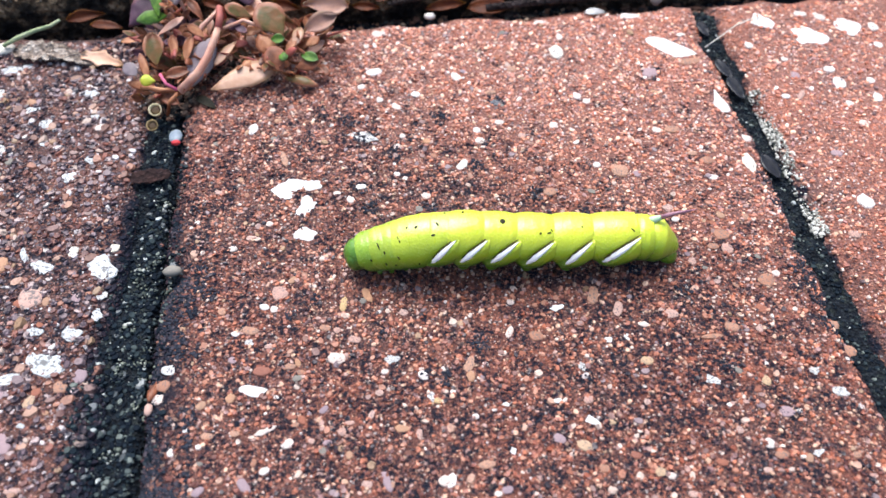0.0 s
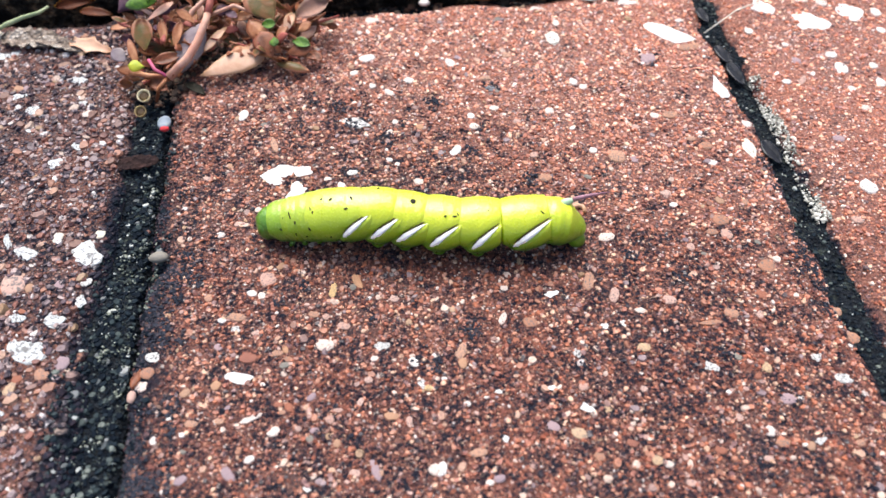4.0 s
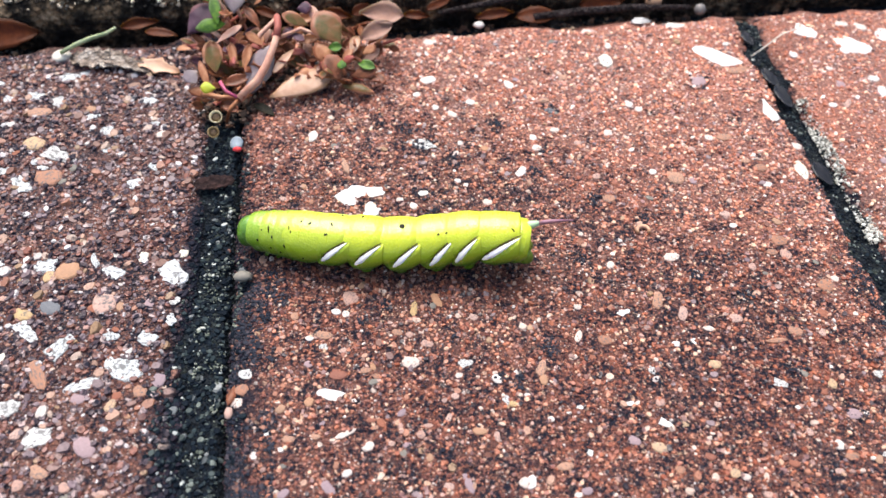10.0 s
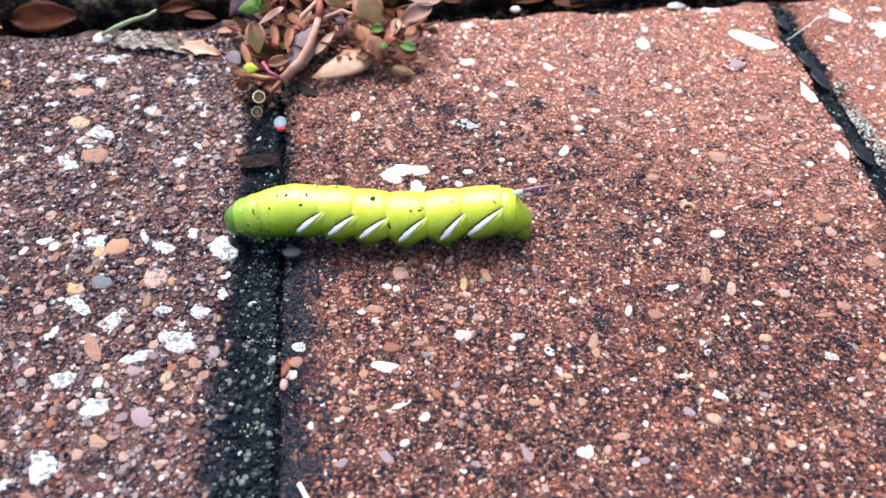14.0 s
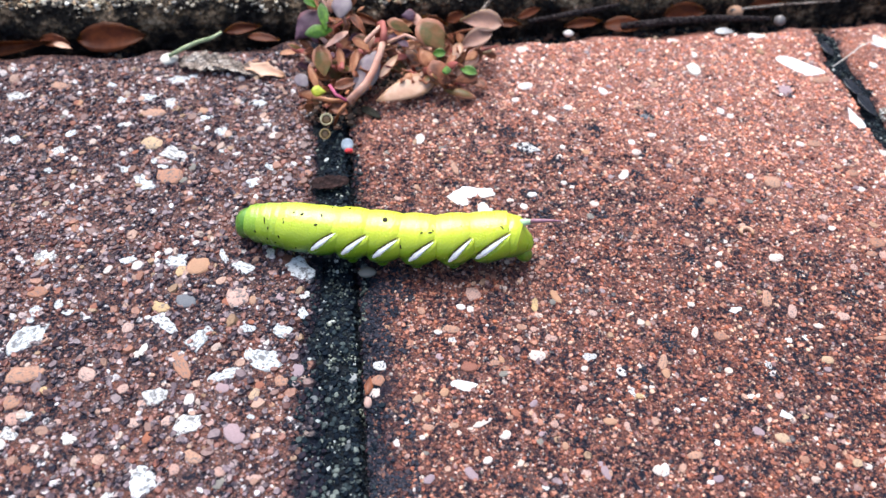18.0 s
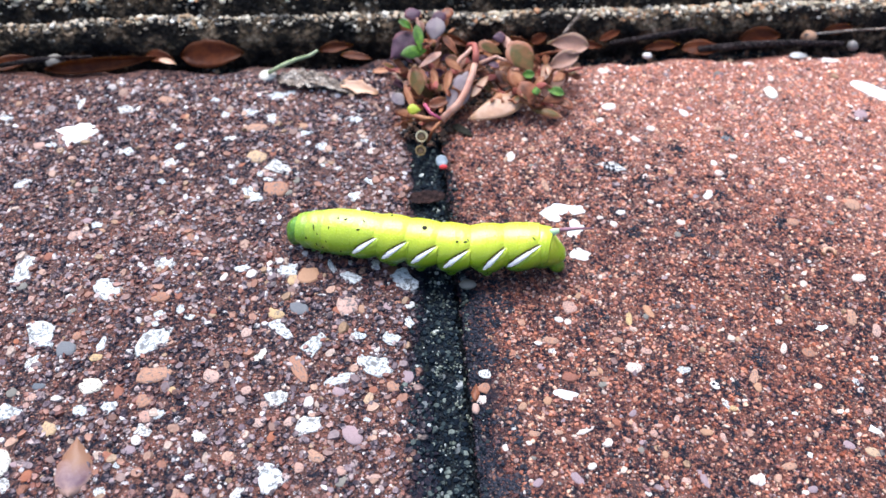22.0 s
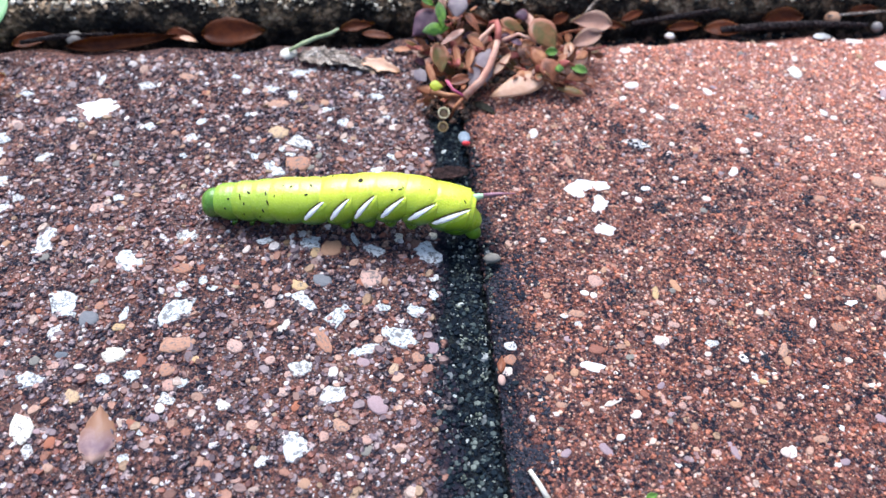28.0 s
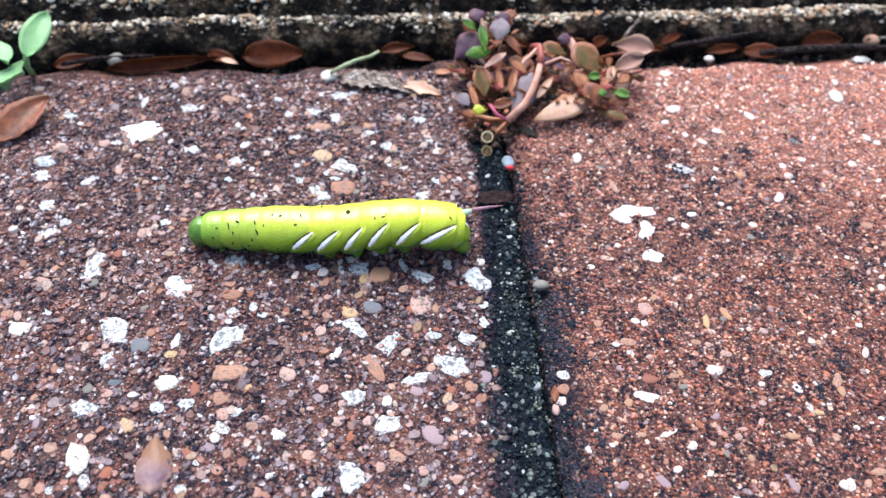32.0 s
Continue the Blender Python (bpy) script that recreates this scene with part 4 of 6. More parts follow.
# the many small ones round them
for n in range(250):
    h = HEARTS[(0, 1, 2, 3, 7, 4, 2, 6, 8, 5, 7, 9, 0)[n % 13]]
    a = rng.uniform(0, 6.283)
    rise = rng.uniform(0.0, 1.1)
    size = rng.uniform(0.18, 0.46) * (0.7 if h[2] < 0.12 else 1.0)
    out = rng.uniform(0.10, 0.42)
    along = Vector((math.cos(a), math.sin(a), rise)).normalized()
    p = Vector((h[0], h[1], h[2] * rng.uniform(0.3, 1.4) + 0.10)) + Vector((math.cos(a) * out * 1.3, math.sin(a) * out, 0)) + along * size * 0.5
    if p.y < 6.2 and p.x > -2.7:
        p.y = 6.2 + 0.3 * rng.random()
    m = rng.choice((BROWN_LEAF, ORANGE, ORANGE, OLIVE, BROWN_LEAF, REDSTEM, PURPLE if h[0] < -2.9 else OLIVE, DUSTY, GREEN if n % 9 == 0 else BROWN_LEAF))
    lean = frame_of(along, (rng.uniform(-0.6, 0.6), -0.5 + rng.uniform(-0.5, 0.4), 0.9))
    lm = mesh_of("leaf", *leaf(size, size * rng.uniform(0.30, 0.62), 0.03, rng.uniform(-0.2, 0.28), rng.uniform(0.0, 0.14), rng.uniform(1.0, 2.0), 0.05, n + 100, 9, 4, point=0.75), m)
    part("leaf", lm, weed, at=Matrix.Translation(((p.x + 2.2) * CM, (p.y - 6.9) * CM, p.z * CM)) @ lean)
for n in range(34):
    h = HEARTS[n % len(HEARTS)]
    a, reach = rng.uniform(0, 6.283), rng.uniform(0.3, 0.75)
    x, y, z = h[0] + 2.2 + rng.uniform(-0.2, 0.2), h[1] - 6.9 + rng.uniform(-0.2, 0.2), h[2]
    pts = [(x, y, 0.02), (x + 0.3 * reach * math.cos(a), y + 0.3 * reach * math.sin(a), z * 0.7 + 0.1), (x + reach * math.cos(a), y + 0.6 * reach * math.sin(a), z + 0.25 * rng.random())]
    part("stem", mesh_of("stem", *tube(pts, [0.04, 0.034, 0.018], 6), (REDSTEM, ORANGE, BROWN_LEAF)[n % 3]), weed)
for m, r, pts in (
    (PINK, 0.085, [(-2.80, 5.86, 0.30), (-2.42, 6.14, 0.50), (-2.24, 6.40, 0.64), (-2.10, 6.70, 0.79), (-2.01, 6.98, 0.90)]),
    (REDSTEM, 0.075, [(-2.02, 6.93, 0.885), (-1.98, 7.2, 0.98), (-2.0, 7.38, 1.02), (-2.05, 7.8, 0.7), (-2.1, 8.2, -0.1)]),
    (PINK, 0.05, [(-2.45, 7.0, 0.7), (-2.35, 7.11, 0.82), (-2.15, 7.26, 0.92), (-1.98, 7.42, 1.0)]),
    (ORANGE, 0.05, [(-3.5, 5.98, 0.39), (-3.15, 5.89, 0.35), (-2.8, 5.86, 0.32)]),
    (MAGENTA, 0.035, [(-3.14, 6.16, 0.50), (-3.03, 5.97, 0.42), (-2.82, 5.85, 0.35)]),
    (ORANGE, 0.04, [(-2.8, 5.86, 0.32), (-2.99, 5.69, 0.2), (-3.1, 5.67, -0.1)]),
    (PINK, 0.04, [(-2.01, 6.98, 0.81), (-1.55, 7.15, 0.88), (-1.13, 6.95, 0.8)]),
    (PINK, 0.04, [(-3.29, 7.2, 0.9), (-3.1, 7.3, 0.6), (-2.9, 7.6, -0.05)]),
    (PINK, 0.035, [(-3.2, 8.0, 1.3), (-3.1, 7.9, 0.8), (-2.9, 8.1, -0.1)]),
    (PINK, 0.035, [(-2.8, 7.7, 1.15), (-2.75, 7.8, 0.6), (-2.7, 8.1, -0.1)]),
    (BROWN_LEAF, 0.035, [(-0.4, 6.5, 0.5), (-0.8, 6.9, 0.55), (-1.2, 7.4, 0.3), (-1.6, 8.2, -0.1)]),
    (BROWN_LEAF, 0.035, [(0.1, 7.3, 0.85), (-0.3, 7.7, 0.5), (-0.8, 8.2, -0.1)]),
    (BROWN_LEAF, 0.035, [(-3.3, 6.5, 0.5), (-3.0, 6.8, 0.3), (-2.9, 7.2, -0.1)]),
):
    pts = [(x + 2.2, y - 6.9, z) for x, y, z in pts]
    part("stem", mesh_of("stem", *tube(pts, [r * (1 - 0.06 * i) for i in range(len(pts))]), m), weed, "smooth reddish stem" if m is REDSTEM else "smooth pinkish stem")


def litter(name, m, label, category, x, y, z, length, width, heading, tx=0, ty=0, thick=0.03, cup=0.12, bend=0.05, tip=0.6, ragged=0.06, group=""):
    lm = mesh_of(name, *leaf(length, width, thick, cup, bend, tip, ragged, int(abs(x * 100)), point=0.62 if name.startswith("bud") else 0.3 if m is SCRAP else 0.8), m)
    return thing(name, lm, label, category, group, at=place(x, y, z, heading, tx, ty))


DEAD = "dead leaves in the gutter"
litter("dead_leaf", TAN, "curled tan dead leaf lying against the weed on the brick", "dead leaf", -1.62, 6.18, 0.31, 1.32, 0.50, 203, -22, 3, cup=-0.04, bend=0.03, tip=0.25, ragged=0.02, group=DEAD)
litter("dead_leaf", TAN, "narrow tan dead leaf lying against the weed", "dead leaf", -1.93, 6.60, 0.56, 0.68, 0.17, 51, 15, -12, group=DEAD)
litter("dead_leaf", RUSSET, "oval russet dead leaf leaning on the kerb", "dead leaf", -7.8, 8.52, 0.10, 1.42, 0.66, 2, 42, 0, cup=0.1, group=DEAD)
litter("dead_leaf", RUSSET, "long curled rust-brown dead leaf at the brick's back edge", "dead leaf", -10.2, 8.28, 0.12, 2.4, 0.34, 8, 66, 0, cup=0.35, tip=0.3, ragged=0.12, group=DEAD)
litter("dead_leaf", BROWN_LEAF, "broad brown dead leaf lying on the brick beside the seedling", "dead leaf", -12.75, 6.45, 0.22, 1.45, 0.72, 52, 18, -8, cup=0.14, group=DEAD)
litter("dead_leaf", RUSSET, "small red-brown leaf scrap in the gutter", "leaf scrap", 3.51, 8.25, 0.06, 1.0, 0.42, -3, 20, 0, group=DEAD)
litter("dead_leaf", RUSSET, "red-brown leaf scrap leaning on the kerb", "leaf scrap", 4.97, 8.50, 0.14, 1.02, 0.5, 5, 50, 0, group=DEAD)
litter("dead_leaf", RUSSET, "small red-brown leaf scrap in the gutter", "leaf scrap", -4.55, 8.21, 0.16, 0.72, 0.22, -15, 15, 0, group=DEAD)
litter("dead_leaf", ORANGE, "small orange leaf scrap beside the weed", "leaf scrap", -3.99, 7.75, 0.1, 0.44, 0.16, 3, 10, 0, group=DEAD)
litter("dead_leaf", RUSSET, "dark red leaf scrap behind the weed", "leaf scrap", -0.33, 8.55, 0.24, 0.50, 0.26, 33, 40, 0, group=DEAD)
litter("dead_leaf", RUSSET, "brown leaf scrap in the gutter", "leaf scrap", 1.34, 8.55, 0.28, 0.68, 0.2, 30, 30, 0, group=DEAD)
litter("dead_leaf", RUSSET, "brown leaf scrap in the gutter", "leaf scrap", -8.95, 8.45, 0.12, 0.7, 0.3, -20, 30, 0, group=DEAD)
litter("dead_leaf", RUSSET, "dark brown leaf scrap in the gutter", "leaf scrap", -12.2, 8.5, 0.05, 0.9, 0.36, 20, 30, 0, group=DEAD)
for x, y, z, length, width, heading, m, words in (
    (-1.55, 8.45, 0.15, 0.8, 0.24, 25, ORANGE, "curled orange-brown leaf scrap behind the weed"), (-0.85, 8.35, 0.28, 0.66, 0.28, -20, RUSSET, "brown leaf scrap behind the weed"),
    (0.25, 8.3, 0.2, 0.7, 0.26, 40, BROWN_LEAF, "torn orange-brown leaf scrap behind the weed"), (0.85, 8.35, 0.16, 0.6, 0.2, -12, RUSSET, "dark red-brown leaf scrap in the gutter"),
    (-2.3, 8.5, 0.3, 0.7, 0.22, -35, RUSSET, "brown leaf scrap leaning on the kerb"), (2.55, 8.3, 0.12, 0.9, 0.24, 8, RUSSET, "dark red-brown leaf scrap in the gutter"),
    (6.9, 8.6, 0.22, 0.9, 0.26, 12, RUSSET, "dark red-brown leaf scrap leaning on the kerb"), (-5.0, 8.5, 0.2, 0.8, 0.25, 10, RUSSET, "brown leaf scrap leaning on the kerb"),
):
    litter("dead_leaf", m, words, "leaf scrap", x, y, z, length, width, heading, 35, 0, cup=0.25, bend=0.08, ragged=0.14, group=DEAD)
litter("leaf_scrap", TAN, "pale leaf scrap in the gutter", "leaf scrap", -8.73, 8.18, 0.20, 0.45, 0.14, -24, 15, 0)
litter("leaf_scrap", STONE_S, "pale grey scrap at the brick's back edge", "leaf scrap", 5.73, 7.90, 0.03, 0.46, 0.22, -3)
litter("leaf_scrap", SCRAP, "dark brown scrap lying across the joint", "leaf scrap", -3.22, 4.03, -0.02, 0.74, 0.32, 3, cup=0.03, bend=0.0, tip=0.8, ragged=0.16)
litter("leaf_scrap", SPECK, "black scraps under the weed", "leaf scrap", -2.36, 5.82, 0.04, 0.55, 0.2, -43)
litter("bud_scale", BUD, "brown and lilac teardrop-shaped bud scale lying on the brick", "bud scale", -8.94, -1.18, 0.10, 0.96, 0.72, -86, 0, 0, thick=0.06, cup=-0.22, bend=0.03, tip=1.6, ragged=0.0)
litter("leaf_scrap", GREEN, "tiny green leaf scrap on the brick", "leaf scrap", -0.78, -2.64, 0.04, 0.2, 0.11, 16)

# strip of dry grass, bark, twigs and a fibre
thing("grass_strip", mesh_of("grass_strip", *tube([(-6.5, 7.72, 0.16), (-6.2, 7.86, 0.24), (-5.9, 8.0, 0.28), (-5.6, 8.1, 0.30), (-5.40, 8.2, 0.36)], [0.04, 0.05, 0.045, 0.04, 0.03]), STRAW), "pale green dry grass stalk at the brick's back edge", "grass stalk")
bark = thing("bark_scrap", None, "flaky grey-brown bark scrap on the brick's back edge", "bark", at=place(-5.23, 7.37, 0.0, -13))
part("flake", mesh_of("flake", *leaf(1.3, 0.50, 0.07, 0.15, 0.04, 0.5, 0.3, 5), BARK), bark, at=place(-0.45, 0.02, 0.11, 4, 8, 0))
part("flake", mesh_of("flake", *leaf(1.0, 0.42, 0.06, 0.1, 0.06, 0.5, 0.32, 9), BARK), bark, at=place(0.1, -0.04, 0.13, -8, -6, 4))
part("flake", mesh_of("flake", *leaf(0.9, 0.34, 0.05, 0.12, 0.05, 0.4, 0.35, 12), TAN), bark, "torn tan inner bark", at=place(0.75, 0.0, 0.10, -6, 12, 6))
TWIGS = "twigs in the gutter"
thing("twig", mesh_of("twig", *tube([(3.4, 8.2, 0.08), (4.4, 8.24, 0.12), (5.6, 8.26, 0.14), (6.9, 8.22, 0.1)], [0.07, 0.09, 0.08, 0.05]), TWIG), "black wet twig along the brick's back edge", "twig", TWIGS)
thing("twig", mesh_of("twig", *tube([(1.3, 8.4, 0.16), (2.4, 8.5, 0.26), (3.4, 8.62, 0.34)], [0.05, 0.07, 0.04]), TWIG), "black wet twig in the gutter", "twig", TWIGS)
thing("twig", mesh_of("twig", *tube([(0.05, 8.4, 0.2), (0.4, 8.72, 0.45), (0.75, 8.95, 0.75)], [0.035, 0.04, 0.03]), BARK), "thin brown twig leaning on the kerb", "twig", TWIGS)
thing("twig", mesh_of("twig", *tube([(6.0, 8.45, 0.2), (7.2, 8.52, 0.24), (8.6, 8.5, 0.3)], [0.03, 0.03, 0.02]), BARK), "thin brown twig in the gutter", "twig", TWIGS)
thing("twig", mesh_of("twig", *tube([(-12.4, 8.3, 0.12), (-11.6, 8.38, 0.2), (-10.4, 8.42, 0.2)], [0.05, 0.06, 0.04]), TWIG), "black wet twig in the gutter", "twig", TWIGS)
thing("twig", mesh_of("twig", *tube([(-2.50, -2.14, 0.04), (-2.39, -2.37, 0.05), (-2.28, -2.62, 0.04)], [0.035, 0.04, 0.045]), PALE_TWIG), "short pale twig beside the joint", "twig")
thing("fibre", mesh_of("fibre", *tube([(7.75, 6.55, 0.02), (8.1, 6.72, 0.14), (8.49, 6.97, 0.2), (8.9, 7.2, 0.15), (9.2, 7.42, 0.03)], [0.012, 0.014, 0.014, 0.012, 0.01], 5), PALE_TWIG), "thin whitish fibre across the joint", "fibre")
thing("curled_scrap", mesh_of("curled_scrap", *tube([(4.24 + 0.11 * math.cos(a), 2.15 + 0.10 * math.sin(a), 0.05) for a in (-0.6, 0.1, 0.8, 1.5, 2.2, 2.9, 3.6)], [0.03, 0.035, 0.04, 0.04, 0.04, 0.035, 0.025]), TAN), "small curled tan scrap on the brick", "leaf scrap")

FLAKES = "black flakes in the narrow joint"
for x, y, length, width, heading in ((7.99, 5.95, 0.62, 0.30, -72), (8.05, 5.38, 0.66, 0.30, -80), (8.0, 3.25, 0.62, 0.30, -75), (7.95, 7.25, 0.5, 0.26, -80)):
    litter("wet_flake", WET, "glossy wet black flake wedged in the joint", "flake", x, y, -0.05, length, width, heading, 0, 4, thick=0.05, cup=0.02, bend=0.02, tip=0.6, ragged=0.12, group=FLAKES)


def seed_cup(x, y, z, r, m, label):
    verts, faces, sides = [], [], 16
    for rr, zz in ((0.55, 0.0), (0.9, 0.08), (1.0, 0.15), (0.88, 0.155), (0.76, 0.05), (0.3, 0.015)):
        for k in range(sides):
            a = 6.28318 * k / sides
            verts.append((rr * r * math.cos(a) * CM, rr * r * math.sin(a) * CM, zz * CM))
    for i in range(5):
        for k in range(sides):
            k2 = (k + 1) % sides
            faces.append((i * sides + k, i * sides + k2, (i + 1) * sides + k2, (i + 1) * sides + k))
    faces.append(tuple(5 * sides + k for k in range(sides)))
    faces.append(tuple(sides - 1 - k for k in range(sides)))
    cup = thing("seed_cup", mesh_of("seed_cup", verts, faces, m), label, "seed husk", "husks in the joint", at=place(x, y, z, 0, 25, 0))
    part("inner_disc", mesh_of("inner_disc", *blob(0.74 * r, 0.74 * r, 0.03, rings=6), DARK_HUSK), cup, "dark disc inside the husk", at=pose(0, 0, 0.105 * CM))


seed_cup(-3.24, 5.57, 0.08, 0.125, CREAM, "pale open seed cup at the foot of the weed")
seed_cup(-3.28, 5.24, 0.0, 0.11, DULL_CREAM, "brown open seed cup in the joint")
shell = thing("insect_case", None, "small grey-white case with a red tip lying in the joint", "insect case", at=place(-2.86, 4.98, 0.0, 0))
part("case", mesh_of("case", *blob(0.125, 0.17, 0.06), GREY_SHELL), shell)
part("tip", mesh_of("tip", *blob(0.085, 0.055, 0.05), RED), shell, "red tip", at=place(0.02, -0.17, 0.0, 0))


def loose_pebble(x, y, z, rx, ry, rz, m, label):
    v, f = blob(rx, ry, rz, rings=7, sides=10)
    q = random.Random(int(x * 50))
    v = [(a * q.uniform(0.86, 1.1), b * q.uniform(0.86, 1.1), c) for a, b, c in v]
    thing("loose_pebble", mesh_of("loose_pebble", v, f, m), label, "pebble", "loose pebbles in the gutter", at=place(x, y, z, 0))


loose_pebble(6.17, 8.5, 0.10, 0.20, 0.18, 0.15, STONE_N, "brown pebble in the gutter")
loose_pebble(7.15, 8.2, 0.04, 0.13, 0.14, 0.12, STONE_V, "small white pebble in the gutter")
loose_pebble(-11.24, 8.42, 0.10, 0.22, 0.2, 0.15, STONE_T, "grey pebble in the gutter")
loose_pebble(-6.53, 7.80, 0.03, 0.21, 0.19, 0.08, STONE_C, "white pebble at the brick's back edge")
loose_pebble(2.18, 8.12, 0.0, 0.12, 0.10, 0.06, STONE_V, "small white pebble in the gutter")
loose_pebble(-2.62, 1.88, -0.02, 0.16, 0.11, 0.07, STONE_T, "drab grey-brown pebble in the joint")
litter("leaf_scrap", BROWN_LEAF, "orange-brown scrap with a white end at the joint's side", "leaf scrap", -2.70, -0.28, 0.0, 0.36, 0.13, 80, 0, 12, cup=-0.2, ragged=0.15)
loose_pebble(-2.73, -0.58, -0.03, 0.065, 0.11, 0.04, STONE_K, "pinkish white chip at the joint's side")

seedling = thing("seedling", None, "young seedling with rounded pale green leaves at the kerb", "seedling", at=place(-13.2, 7.9, 0, 0))
part("stem", mesh_of("stem", *tube([(0.1, 0.4, -0.2), (0.2, 0.1, 0.3), (0.35, 0.0, 0.75)], [0.06, 0.06, 0.05]), PALE_GREEN), seedling)
for x, y, z, length, width, heading, tx, ty in ((0.58, 0.30, 1.0, 1.15, 0.56, 72, 20, -20), (0.02, -0.72, 0.62, 0.9, 0.62, 215, 16, 6), (-0.15, -0.05, 0.85, 0.9, 0.5, 130, 18, 0), (0.1, -0.4, 0.5, 0.8, 0.5, 250, 20, 10)):
    part("leaf", mesh_of("leaf", *leaf(length, width, 0.05, 0.12, 0.05, 0.95, 0.0, 3), PALE_GREEN), seedling, at=place(x, y, z, heading, tx, ty))

# crumbs of humus under the weed and in the gutter
HUMUS = island_material("humus_crumbs", [(0.0, (0.016, 0.010, 0.008)), (0.3, (0.06, 0.032, 0.020)), (0.52, (0.14, 0.065, 0.038)), (0.78, (0.26, 0.13, 0.075)), (0.93, (0.42, 0.29, 0.19))], 0.7)
grains(weed, "humus", 1500, (-1.5, 2.2, -1.4, 1.5), (0.03, 0.12), lambda x, y: 0.02 + 0.06 * fbm(x, y, 2, 55, 2), HUMUS, 9, 5, 0.7,
       lambda x, y, r: (x / 1.7) ** 2 + ((y - 0.45) / 1.0) ** 2 < r.uniform(0.4, 1.0) and y < 1.6)
grains(weed, "humus", 700, (-1.6, -0.1, -1.5, -0.2), (0.02, 0.09), lambda x, y: max(-0.10, -0.10 + 0.10 * abs(x + 0.93)), HUMUS, 12, 5, 0.7,
       lambda x, y, r: ((x + 0.85) / 0.7) ** 2 + ((y + 0.8) / 0.65) ** 2 < r.uniform(0.3, 1.0))
grains(gutter, "humus", 1300, (-14, 10, 8.0, 8.9), (0.03, 0.14), lambda x, y: bed_height(x, y) + 0.03, HUMUS, 10, 5, 0.6)

